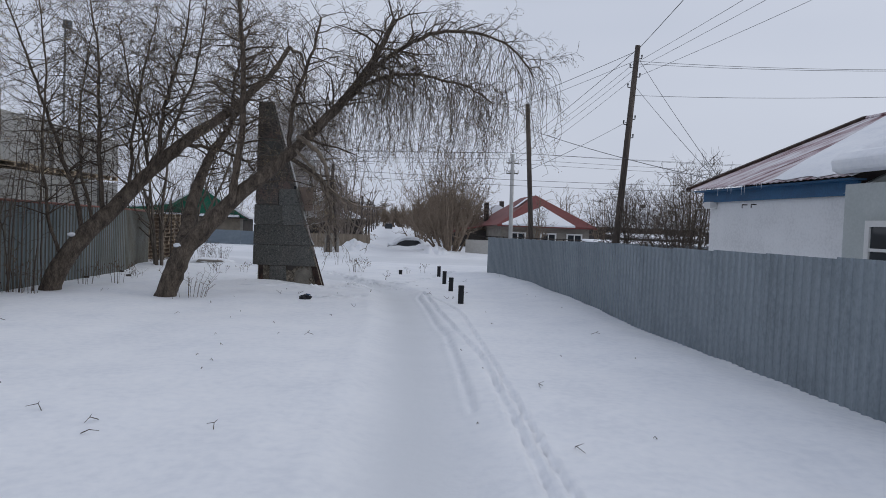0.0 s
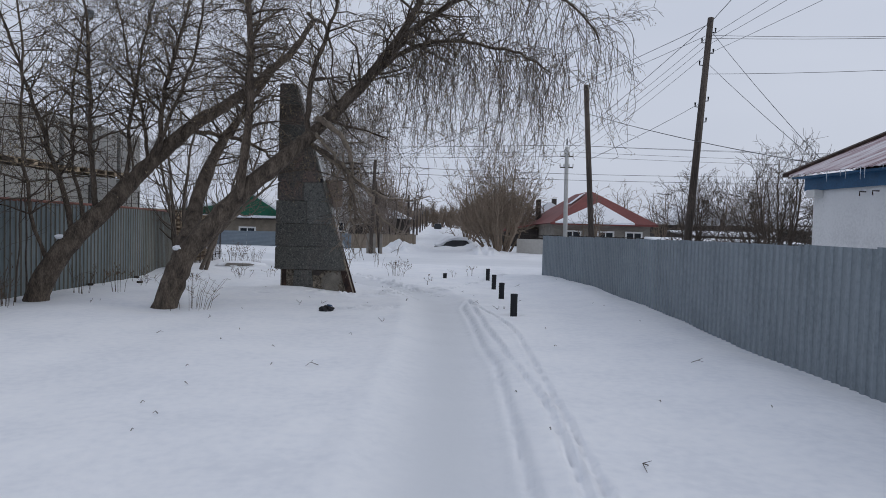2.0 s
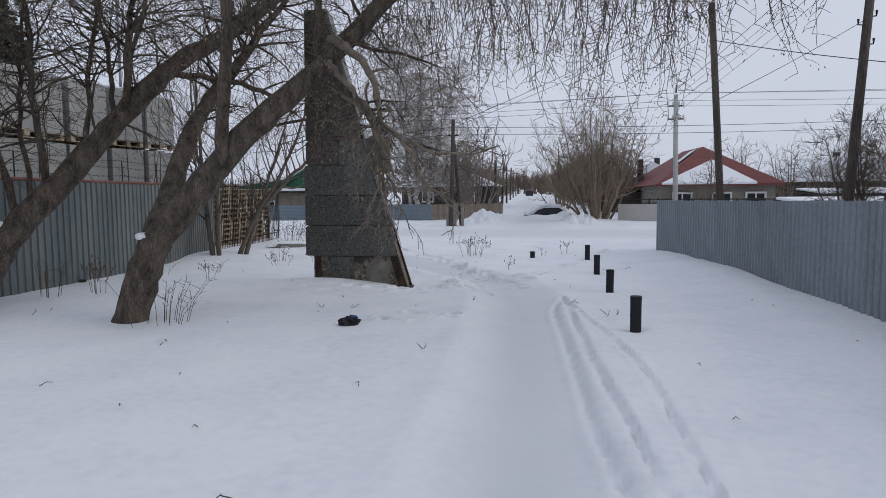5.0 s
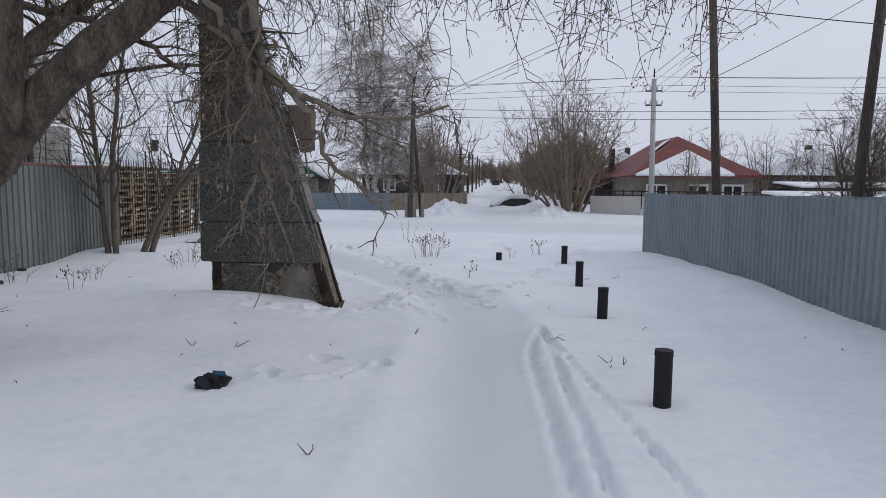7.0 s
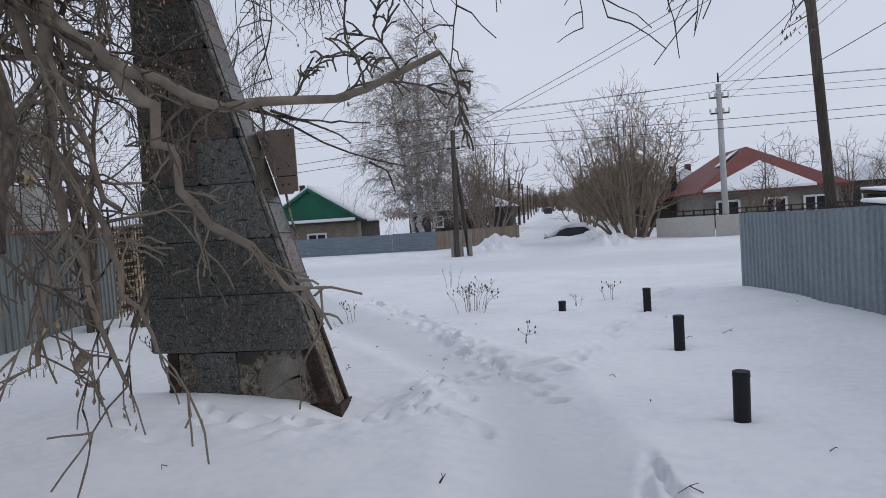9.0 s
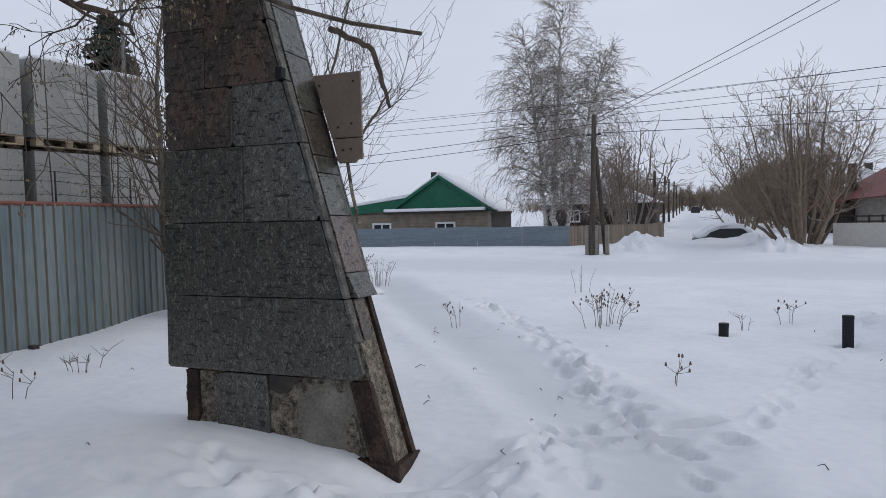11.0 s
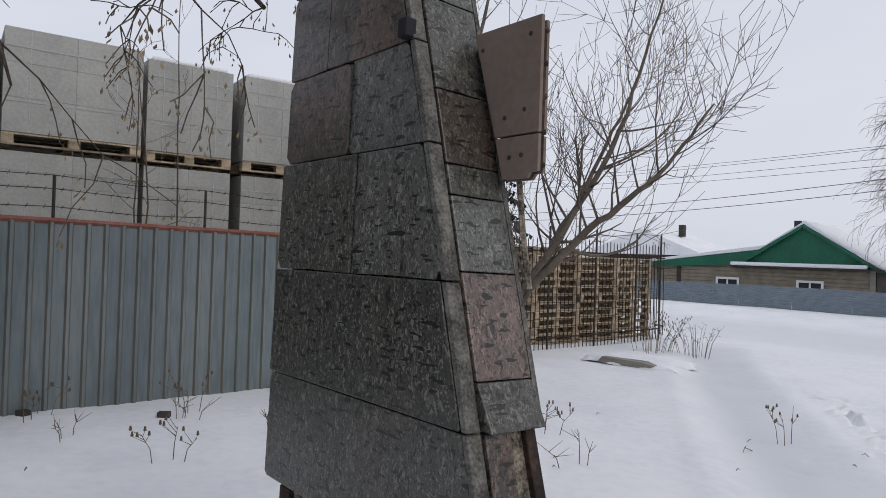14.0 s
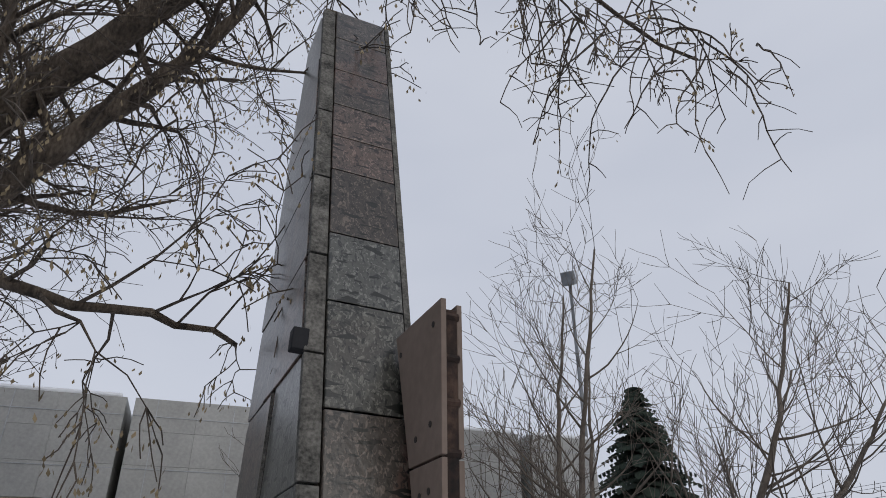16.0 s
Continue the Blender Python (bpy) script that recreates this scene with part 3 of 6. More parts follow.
def rough_face(u0, u1, z0, z1, y, amp, seed, nu=46, nz=30, follow=False):
    """A pitted concrete face; towards u 1.05 to 1.35 it is smoothed with mortar."""
    b = Buf()
    for j in range(nz + 1):
        for i in range(nu + 1):
            z = z0 + (z1 - z0) * j / nz
            ue = min(u1, right(z) - 0.2) if follow else u1
            u = u0 + (ue - u0) * i / nu
            e = noise.noise(Vector((u * 9, z * 9, seed))) + 0.6 * noise.noise(Vector((u * 24, z * 24, seed + 3))) + 0.5 * noise.noise(Vector((u * 55, z * 55, seed)))
            calm = 1 - 0.85 * math.exp(-((u - 1.2) / 0.16) ** 2 - ((z - 0.05) / 0.22) ** 2)
            b.v.append((u, y + amp * e * calm + (0.02 * (z < -0.25)), z))
    for j in range(nz):
        for i in range(nu):
            k = j * (nu + 1) + i
            b.f.append((k, k + 1, k + nu + 2, k + nu + 1))
    return b


part("footing_face", rough_face(0.13, 1.5, -0.6, 0.335, 0.026, 0.026, 2.0, 70, 46, follow=True), M_cast, MON, "broken pitted concrete footing", smooth=False)
part("plinth_slab", fix_normals(Buf().prism([(0.4, -0.6), (0.81, -0.6), (0.82, 0.1), (0.8, 0.34), (0.52, 0.343), (0.41, 0.33)], -0.006, 0.05)), M_terra, MON, "small dark slab", bevel=0.006)
part("broken_hole", fix_normals(Buf().prism([(0.822, 0.25), (0.9, 0.225), (0.96, 0.24), (1.0, 0.3), (1.08, 0.343), (0.82, 0.344)], -0.002, 0.05)), M_dark, MON, "rusty broken pocket")
part("angle_iron", fix_normals(Buf().prism([(0.155, -0.6), (0.25, -0.6), (0.25, 0.343), (0.155, 0.343)], -0.002, 0.05)), M_rust, MON, "rusty angle iron", bevel=0.004)
hump = rough_face(0.94, 1.5, -0.3, 0.4, 0.0, 0.008, 5.0, 40, 48)
hump.v = [(u, y + 0.045 * (1 - math.exp(-(math.hypot((u - 1.21 - 0.12 * (z - 0.1)) / 0.2, (z - 0.09) / 0.25) * (1 + 0.25 * noise.noise(Vector((u * 6, z * 6, 1.0))))) ** 5)), z) for u, y, z in hump.v]
part("mortar_patch", hump, M_plaster, MON, "smoothed mortar hump")
part("corner_angle", fix_normals(Buf().prism([(right(-0.6) - 0.15, -0.6), (right(-0.6) - 0.012, -0.6), (right(0.34) - 0.012, 0.34), (right(0.34) - 0.135, 0.34)], -0.004, 0.05)), M_rust, MON, "rusty corner angle iron", bevel=0.004)
part("angle_flange", fix_normals(Buf().prism([(right(-0.6) - 0.155, -0.6), (right(-0.6) - 0.135, -0.6), (right(0.34) - 0.12, 0.34), (right(0.34) - 0.14, 0.34)], -0.014, 0.0)), M_rust, MON, "rusty angle flange")
part("edge_channel", fix_normals(Buf().prism([(right(-0.55) - 0.03, -0.55), (right(-0.55) + 0.025, -0.55), (right(0.86) + 0.008, 0.86), (right(0.86) - 0.05, 0.86)], 0.245, 0.295)), M_rust, MON, "rusty edge channel", bevel=0.004)
side_cast = Buf().prism([(right(-0.6) - 0.17, -0.6), (right(-0.6) - 0.015, -0.6), (right(0.9) - 0.015, 0.9), (right(0.9) - 0.17, 0.9)], 0.04, 0.25)
part("side_render", fix_normals(side_cast), M_cast, MON, "crumbling side render")
part("base_shoe", fix_normals(Buf().prism([(1.3, -0.5), (right(-0.3), -0.45), (right(-0.24) + 0.02, -0.27), (right(-0.13) + 0.045, -0.135), (right(-0.13) - 0.03, -0.15), (1.38, -0.115)], -0.02, 0.32)), M_rust, MON, "rusty steel shoe", bevel=0.01)


def slab(u0, z0, u1, z1, mat, y0=-0.012, y1=0.045, name="slab", follow=True, jag=0.0):
    """Face slab; past the slope its edge follows it."""
    g = 0.0035
    u0, z0, z1 = u0 + g, z0 + g * 0.7, z1 - g * 0.7
    ra, rb = min(u1, right(z0) - 0.03) - g, min(u1, right(z1) - 0.03) - g
    off = random.uniform(-0.004, 0.004)
    k = [random.choice((0.004, 0.008, 0.02, 0.035)) for _ in range(4)]
    sag = random.uniform(-0.006, 0.006)
    pts = [(u0, z0 + k[0]), (u0 + k[0], z0), ((u0 + ra) / 2, z0 + sag), (ra - k[1], z0), (ra - 0.2 * k[1], z0 + k[1]), (rb, z1 - k[2]), (rb - k[2], z1), (u0 + k[3], z1), (u0, z1 - k[3])]
    part(name, fix_normals(Buf().prism(pts, y0 + off, y1)), mat, MON, bevel=0.004)


slab(0.0, 0.35, 2.0, 0.843, M_terra)
slab(0.0, 0.843, 2.0, 1.325, M_terra)
slab(0.0, 1.325, 0.65, 1.815, M_terra)
slab(0.65, 1.325, 2.0, 1.815, M_terraG)
slab(0.02, 1.815, 0.575, 2.21, M_terraB)
slab(0.575, 1.815, 2.0, 2.21, M_terraG)
slab(0.02, 2.21, 0.365, 2.605, M_terraB)
slab(0.365, 2.21, 2.0, 2.605, M_terraB)
for z0, z1, m in ((2.605, 3.0, M_terraB), (3.0, 3.42, M_terra), (3.42, 3.86, M_terraB), (3.86, TOPZ, M_terra)):
    slab(0.02, z0, 2.0, z1, m)
for u, z0, z1, w in ((0.651, 1.34, 1.8, 0.005), (0.985, 1.335, 1.46, 0.006), (0.578, 1.84, 2.19, 0.004)):
    part("mortar_line", Buf().box((u, -0.016, (z0 + z1) / 2), (w, 0.01, z1 - z0)), M_bead, MON, "pale mortar line")
# pale bead down the front edge of the slope
zs = [0.58, 0.843, 1.325, 1.815, 2.21, 2.605, 3.0, 3.42, 3.86, TOPZ]
for z0, z1 in zip(zs[:-1], zs[1:]):
    o = random.uniform(-0.004, 0.004)
    part("bead", fix_normals(Buf().prism([(right(z0 + .004) - 0.028, z0 + .004), (right(z0 + .004) + 0.002 + o, z0 + .004), (right(z1 - .004) + 0.002 + o, z1 - .004), (right(z1 - .004) - 0.028, z1 - .004)], -0.012, 0.05)), M_bead, MON, "pale concrete edge bead", bevel=0.003)
rows = [(0.845, 1.0, M_terra, 0.05), (1.0, 1.36, M_terraP, 0.012), (1.36, 1.63, M_terraG, 0.012), (1.63, 1.745, M_terra, 0.012), (1.745, 2.03, M_terraB, 0.012), (2.03, 2.41, M_terra, 0.012), (2.41, 2.71, M_terraG, 0.012), (2.71, 3.05, M_terraB, 0.012),
        (3.05, 3.26, M_terraP, 0.012), (3.26, 3.48, M_terraP, 0.012), (3.48, 3.75, M_terraB, 0.012), (3.75, 4.03, M_terraB, 0.012), (4.03, TOPZ, M_terraB, 0.012)]
part("side_offcut", fix_normals(Buf().prism([(right(0.59) - 0.02, 0.59), (right(0.59) + 0.01, 0.59), (right(0.842) + 0.012, 0.842), (right(0.842) - 0.02, 0.842)], 0.056, 0.17)), M_terraB, MON, "narrow slab offcut", bevel=0.004)
for z0, z1, m, out in rows:
    z0, z1 = z0 + 0.0025, z1 - 0.0025
    part("side_slab", fix_normals(Buf().prism([(right(z0) - 0.02, z0), (right(z0) + out, z0), (right(z1) + 0.012, z1), (right(z1) - 0.02, z1)], 0.0525 + random.uniform(0, 0.001), T - 0.012)), m, MON, bevel=0.004)
part("side_edge", fix_normals(Buf().prism([(right(0.85) - 0.03, 0.85), (right(0.85) + 0.012, 0.85), (right(TOPZ) + 0.012, TOPZ), (right(TOPZ) - 0.03, TOPZ)], T - 0.01, T + 0.012)), M_bead, MON)
part("bracket", Buf().box((right(2.25) - 0.02, -0.025, 2.25), (0.05, 0.05, 0.07)), M_black, MON, "small dark bracket", bevel=0.004)
part("cap", fix_normals(Buf().prism([(0.02, TOPZ - 0.02), (right(TOPZ), TOPZ - 0.02), (right(TOPZ), TOPZ + 0.015), (0.02, TOPZ + 0.01)], 0.0, T)), M_cast, MON, bevel=0.008)

# wing board on the slope
WING = thing("wing_board", (-4.6, 16.38, 0), 4.0, "brown cement board wing with bolt holes, fixed beside the stele slope", "board")
for y0, sec in ((0.335, 0), (0.396, 1)):
    for o in ([(1.185, 1.70), (1.31, 1.70), (1.325, 1.72), (1.362, 1.722), (1.362, 1.855), (1.143, 1.855)], [(1.14, 1.862), (1.362, 1.862), (1.362, 2.28), (1.012, 2.28)]):
        part("board", fix_normals(Buf().prism([(x - 0.03 * sec, z) for x, z in o], y0, y0 + 0.016)), M_board, WING, bevel=0.002)
for z in (1.75, 1.87, 2.0, 2.12, 2.24):
    part("spacer", Buf().tube([(1.33, 0.345, z), (1.33, 0.4, z)], [0.012] * 2, 6), M_rust, WING)
part("inner_frame", fix_normals(Buf().prism([(1.2, 1.73), (1.335, 1.73), (1.335, 2.26), (1.05, 2.26)], 0.353, 0.394)), M_rust, WING, "dark rusty inner frame")
for x, z in ((1.22, 1.78), (1.28, 1.785), (1.19, 1.93), (1.29, 1.95), (1.06, 2.21), (1.31, 2.22)):
    part("bolt_hole", Buf().tube([(x, 0.333, z), (x, 0.337, z)], [0.009] * 2, 8), M_dark, WING)
part("hanger", Buf().tube([(1.22, 0.39, 1.72), (1.25, 0.39, 1.5), (1.3, 0.38, 1.3)], [0.012] * 3, 5), M_cast, WING, "bent hanger strap")


# ---------- trees ----------
def grow(buf, twig, p, d, r, length, depth, droop, rnd, spread_a=0.7, kids=5, seeds=None, kink=0.16, sides=5, minr=0.0035, up=0.0, fork=2):
    """A limb with its own twigs; thick ones go to buf, thin ones to twig."""
    n = max(3, int(length / (0.16 if depth > 0 else 0.11)))
    n = min(n, 12)
    step = length / n
    pts, rad, dirs = [tuple(p)], [r], []
    d = Vector(d).normalized()
    q = Vector(p)
    for i in range(n):
        d = d + Vector((rnd.gauss(0, kink), rnd.gauss(0, kink), rnd.gauss(0, kink)))
        d.z += (up if depth > 0 else up * 0.5) * 0.12 - droop * (0.10 + 0.22 * (depth == 0) + 0.1 * (depth == 1)) * (i / n + 0.3)
        d.normalize()
        q = q + d * step
        pts.append(tuple(q))
        rad.append(max(minr * 0.7, r * (1 - 0.72 * (i + 1) / n)))
        dirs.append(d.copy())
    (buf if r > 0.012 else twig).tube(pts, rad, sides if r > 0.03 else (4 if r > 0.012 else 3))
    if depth > 0:
        for k in range(kids):
            i = min(n - 1, int(n * (0.22 + 0.78 * (k + rnd.random()) / kids)))
            ax = dirs[i].cross(Vector((rnd.gauss(0, 1), rnd.gauss(0, 1), rnd.gauss(0, 1)))).normalized()
            nd = (Matrix.Rotation(spread_a * rnd.uniform(0.6, 1.3), 3, ax) @ dirs[i])
            grow(buf, twig, pts[i + 1], nd, max(minr, rad[i + 1] * rnd.uniform(0.5, 0.75)), length * rnd.uniform(0.42, 0.72), depth - 1, droop, rnd, spread_a, kids, seeds, kink * 1.08, sides, minr, up, fork)
    elif seeds is not None and rnd.random() < seeds[1]:
        for _ in range(rnd.randint(3, 6)):
            c = Vector(pts[-1 - rnd.randint(0, 2)]) + Vector((rnd.gauss(0, 0.02), rnd.gauss(0, 0.02), -rnd.uniform(0, 0.05)))
            a = rnd.uniform(0, 6.28)
            w = Vector((math.cos(a), math.sin(a), 0)) * 0.007
            dn = Vector((rnd.gauss(0, 0.25), rnd.gauss(0, 0.25), -1)).normalized() * rnd.uniform(0.02, 0.04)
            sb = seeds[0]
            k = len(sb.v)
            sb.v += [tuple(c), tuple(c + dn * 0.6 + w), tuple(c + dn), tuple(c + dn * 0.6 - w)]
            sb.f.append((k, k + 1, k + 2, k + 3))


def limb(buf, pts, r0, r1, n=None, sides=10, rough=0.0, rnd=None):
    """A main limb through given places; returns its places and radii."""
    n = n or max(5, int(len(pts) * 3))
    pl = polyline(pts, n)
    rad = np.linspace(r0, r1, n)
    if rough and rnd:
        pl[1:-1] += np.array([[rnd.gauss(0, rough) for _ in range(3)] for _ in range(n - 2)])
        rad = rad * np.array([1 + rnd.gauss(0, 0.05) for _ in range(n)])
    buf.tube([tuple(p) for p in pl], list(rad), sides)
    return pl, rad


def dress(trunkbuf, twig, pl, rad, rnd, every, start, length, depth, droop, kids, seeds, lean=(0, 0, 0.5), spread_a=0.7, up=0.0, minr=0.004, kink=0.16):
    """Branches off a limb."""
    n = len(pl)
    i = int(n * start)
    while i < n:
        t = Vector(pl[min(i + 1, n - 1)] - pl[max(i - 1, 0)]).normalized()
        for _ in range(every):
            v = Vector((rnd.gauss(0, 1), rnd.gauss(0, 1), rnd.gauss(0, 0.7))) + Vector(lean)
            v = (v - t * v.dot(t)).normalized() + t * rnd.uniform(0.2, 1.0)
            L = length * rnd.uniform(0.6, 1.25) * (1.1 - 0.35 * i / n)
            grow(trunkbuf, twig, tuple(pl[i]), v, min(rad[i] * 0.5, 0.012 + 0.014 * L), L, depth, droop, rnd, spread_a, kids, seeds, kink=kink, minr=minr, up=up)
        i += 1


def finish_tree(ob, trunkbuf, twigbuf, seedbuf=None, mat=M_bark, tmat=M_twig, org=(0, 0, 0)):
    for bb in (trunkbuf, twigbuf, seedbuf):
        if bb is not None:
            bb.v = [(x - org[0], y - org[1], z - org[2]) for x, y, z in bb.v]
    part("trunk", trunkbuf, mat, ob, smooth=True)
    part("crown", twigbuf, tmat, ob, "bare fine drooping twigs" if seedbuf is not None else "bare fine twigs")
    if seedbuf is not None and seedbuf.v:
        part("dry_seed", seedbuf, M_seed, ob, "dry tan winged seeds", kind="stuff")


# forked leaning tree
rnd = random.Random(4)
tb, tw, sd = Buf(), Buf(), Buf()
S = (sd, 0.25)
trunk2, r2 = limb(tb, [(-5.33, 12.87, -0.35), (-5.26, 12.88, -0.05), (-5.18, 12.9, 0.2), (-5.09, 12.91, 0.5), (-4.93, 12.95, 0.85)], 0.2, 0.182, 12, 16, 0.004, rnd)
main, rm = limb(tb, [(-5.0, 12.93, 0.75), (-4.78, 12.97, 1.02), (-4.52, 13.01, 1.32), (-4.27, 13.12, 1.64), (-3.95, 13.08, 1.95), (-3.62, 13.07, 2.21), (-3.36, 13.19, 2.46), (-3.09, 13.45, 2.79), (-2.73, 13.7, 3.24), (-2.22, 13.95, 3.84), (-1.82, 14.1, 4.44), (-1.48, 14.2, 5.04), (-1.2, 14.3, 5.7)], 0.172, 0.05, 40, 14, 0.005, rnd)
left, rl = limb(tb, [(-5.05, 12.93, 0.6), (-5.0, 13.0, 0.9), (-5.02, 13.27, 1.16), (-5.1, 13.6, 1.57), (-5.07, 13.86, 2.05), (-5.05, 14.16, 2.42), (-5.07, 14.7, 2.87), (-5.0, 15.1, 3.22), (-4.9, 15.3, 3.46), (-4.87, 15.45, 3.67), (-4.84, 15.62, 3.89), (-4.75, 15.82, 4.05), (-4.6, 16.1, 4.45), (-4.4, 16.4, 5.1)], 0.155, 0.014, 40, 12, 0.005, rnd)
vert, rv = limb(tb, [(-4.12, 13.02, 1.72), (-4.04, 12.9, 1.86), (-4.02, 12.88, 2.08), (-3.94, 12.83, 2.5), (-3.84, 12.77, 3.0), (-3.84, 12.72, 4.2), (-3.95, 12.7, 5.6)], 0.078, 0.035, 24, 10, 0.006, rnd)
ju, rj = limb(tb, [(-3.1, 13.45, 2.74), (-3.12, 13.45, 3.13), (-3.09, 13.45, 3.67), (-2.88, 13.45, 4.34), (-2.68, 13.5, 4.9), (-2.6, 13.6, 5.5)], 0.05, 0.022, 18, 8, 0.008, rnd)
ra, rra = limb(tb, [(-2.0, 14.03, 4.15), (-1.5, 14.1, 4.7), (-1.0, 14.15, 5.15), (-0.3, 14.2, 5.5), (0.7, 14.2, 5.5), (1.4, 14.1, 5.1), (1.7, 14.0, 4.6)], 0.06, 0.014, 26, 8, 0.012, rnd)
rb, rrb = limb(tb, [(-2.2, 13.95, 3.85), (-1.78, 14.05, 4.3), (-1.32, 14.1, 4.5), (-0.68, 14.1, 4.6), (-0.2, 14.05, 4.45), (0.4, 14.0, 4.35), (0.9, 13.9, 4.0)], 0.05, 0.013, 24, 7, 0.012, rnd)
rc, rrc = limb(tb, [(-3.05, 13.45, 2.68), (-2.7, 13.2, 2.5), (-2.35, 12.9, 2.3), (-2.15, 12.7, 1.8), (-2.1, 12.6, 1.4)], 0.045, 0.014, 18, 7, 0.015, rnd)
pb = Buf()
rd, rrd = limb(pb, [(-3.05, 13.5, 2.66), (-2.7, 13.3, 2.42), (-2.22, 13.0, 2.1), (-2.01, 13.0, 1.95), (-1.75, 13.0, 1.8), (-1.44, 12.98, 1.76), (-1.16, 12.93, 1.76), (-0.98, 12.9, 1.84)], 0.036, 0.008, 22, 8, 0.008, rnd)
broken = [([(-2.95, 13.4, 3.1), (-2.5, 13.15, 2.85), (-2.31, 13.0, 2.55), (-2.24, 13.0, 2.33), (-2.24, 13.0, 2.06), (-2.3, 13.0, 1.83), (-2.25, 13.0, 1.56), (-2.2, 13.0, 1.3), (-2.13, 13.0, 1.1), (-2.08, 13.0, 0.95)], 0.055, 26, (0.05, 0, -0.9), 0.36),
          ([(-2.95, 13.4, 2.85), (-2.61, 13.0, 2.53), (-2.48, 13.0, 2.36), (-2.37, 13.0, 2.18), (-2.25, 13.0, 1.96), (-2.17, 13.0, 1.71), (-2.04, 13.0, 1.5)], 0.034, 20, (0.1, 0, -0.8), 0.3),
          ([(-2.22, 13.0, 2.1), (-2.01, 13.0, 1.93), (-1.88, 13.0, 1.71), (-1.78, 13.0, 1.51), (-1.54, 13.0, 1.28), (-1.4, 13.0, 1.15)], 0.03, 18, (0.3, 0, -0.6), 0.22),
          ([(-2.4, 13.1, 2.55), (-2.37, 13.0, 2.4), (-2.47, 13.0, 2.13), (-2.51, 13.0, 1.81), (-2.5, 13.0, 1.45)], 0.015, 14, (0, 0, -0.9), 0.28),
          ([(-2.27, 13.0, 1.7), (-2.1, 13.0, 1.45), (-2.02, 12.98, 1.22), (-1.96, 13.0, 1.06)], 0.017, 12, (0.1, 0, -0.8), 0.3),
          ([(-2.24, 13.0, 1.55), (-2.31, 13.0, 1.35), (-2.4, 13.0, 1.2), (-2.42, 13.0, 1.02)], 0.013, 10, (-0.1, 0, -0.9), 0.25)]
for pts, r, n, lean, L in broken:
    pl, rr = limb(pb, pts, r, 0.008, n, 7, 0.016, rnd)
    dress(pb, pb, pl, rr, rnd, 1, 0.3, L, 1, 0.8, 3, (sd, 0.07), lean, 0.5, kink=0.2, minr=0.0055)
for pts, r in (([(-3.9, 13.3, 2.1), (-3.2, 13.8, 2.3), (-2.5, 14.0, 2.12), (-2.03, 14.0, 1.94), (-1.86, 14.0, 1.8), (-1.7, 14.0, 1.73), (-1.54, 14.0, 1.66), (-1.41, 14.0, 1.64)], 0.02),
               ([(-2.5, 14.0, 2.12), (-2.1, 14.02, 1.94), (-1.92, 14.0, 1.89), (-1.73, 14.0, 1.86), (-1.56, 14.0, 1.84)], 0.011),
               ([(-2.03, 14.0, 1.94), (-1.85, 14.0, 1.87), (-1.7, 14.0, 1.8), (-1.66, 14.0, 1.76)], 0.008),
               ([(-1.58, 14.0, 1.67), (-1.5, 14.0, 1.63), (-1.47, 14.0, 1.53)], 0.006)):
    limb(tb, pts, r, 0.003, 22, 6, 0.0025 if r > 0.01 else 0.0008, rnd)
rf, rrf = limb(tb, [(-3.3, 14.0, 5.0), (-3.3, 15.4, 5.15), (-3.5, 16.6, 4.8), (-3.65, 17.3, 4.5), (-3.75, 17.9, 4.3), (-3.7, 18.4, 4.05)], 0.035, 0.009, 24, 6, 0.02, rnd)
for pl, rr, ev, st, L, lean in ((main, rm, 2, 0.5, 1.1, (0.3, 0, 0.2)), (left[:26], rl[:26], 1, 0.55, 0.9, (0, 0, 0.6)), (vert, rv, 2, 0.3, 0.8, (0, 0, 0.3)), (ju, rj, 2, 0.3, 0.8, (0.2, 0, 0.2)),
                                (ra, rra, 2, 0.1, 0.8, (0.3, 0, 0.1)), (rb, rrb, 2, 0.1, 0.7, (0.2, 0, 0.0)), (rc, rrc, 1, 0.4, 0.4, (0, 0, -0.4)), (rd, rrd, 1, 0.1, 0.2, (-0.6, 0, 0.0)), (rf, rrf, 1, 0.62, 0.3, (0, 0, -0.1))):
    dress(tb, tw, pl, rr, rnd, ev, st, L, 2, 1.1, 4, S, lean)


dress(tb, tw, left, rl, rnd, 2, 0.62, 0.85, 2, 0.9, 4, (sd, 0.9), (0, 0, 0.3), up=0.2)


def strand(tw, p, L, rnd, seeds):
    """A long hanging twig with short side twigs, a little zigzag."""
    a = rnd.uniform(0, 6.28)
    d = Vector((math.cos(a) * 0.9, math.sin(a) * 0.9, rnd.uniform(-0.3, 0.6)))
    q, pts, n = Vector(p), [tuple(p)], max(7, int(L / 0.08))
    for i in range(n):
        d = d * 0.8 + Vector((rnd.gauss(0, 0.2), rnd.gauss(0, 0.2), -0.28))
        q = q + d.normalized() * L / n
        pts.append(tuple(q))
        if i > 1 and rnd.random() < 0.6:
            grow(tw, tw, tuple(q), (rnd.gauss(0, 1), rnd.gauss(0, 1), -0.3), 0.0042, rnd.uniform(0.08, 0.3), 0, 1.0, rnd, seeds=seeds)
    tw.tube(pts, [0.0065 - 0.0035 * i / n for i in range(n + 1)], 3)


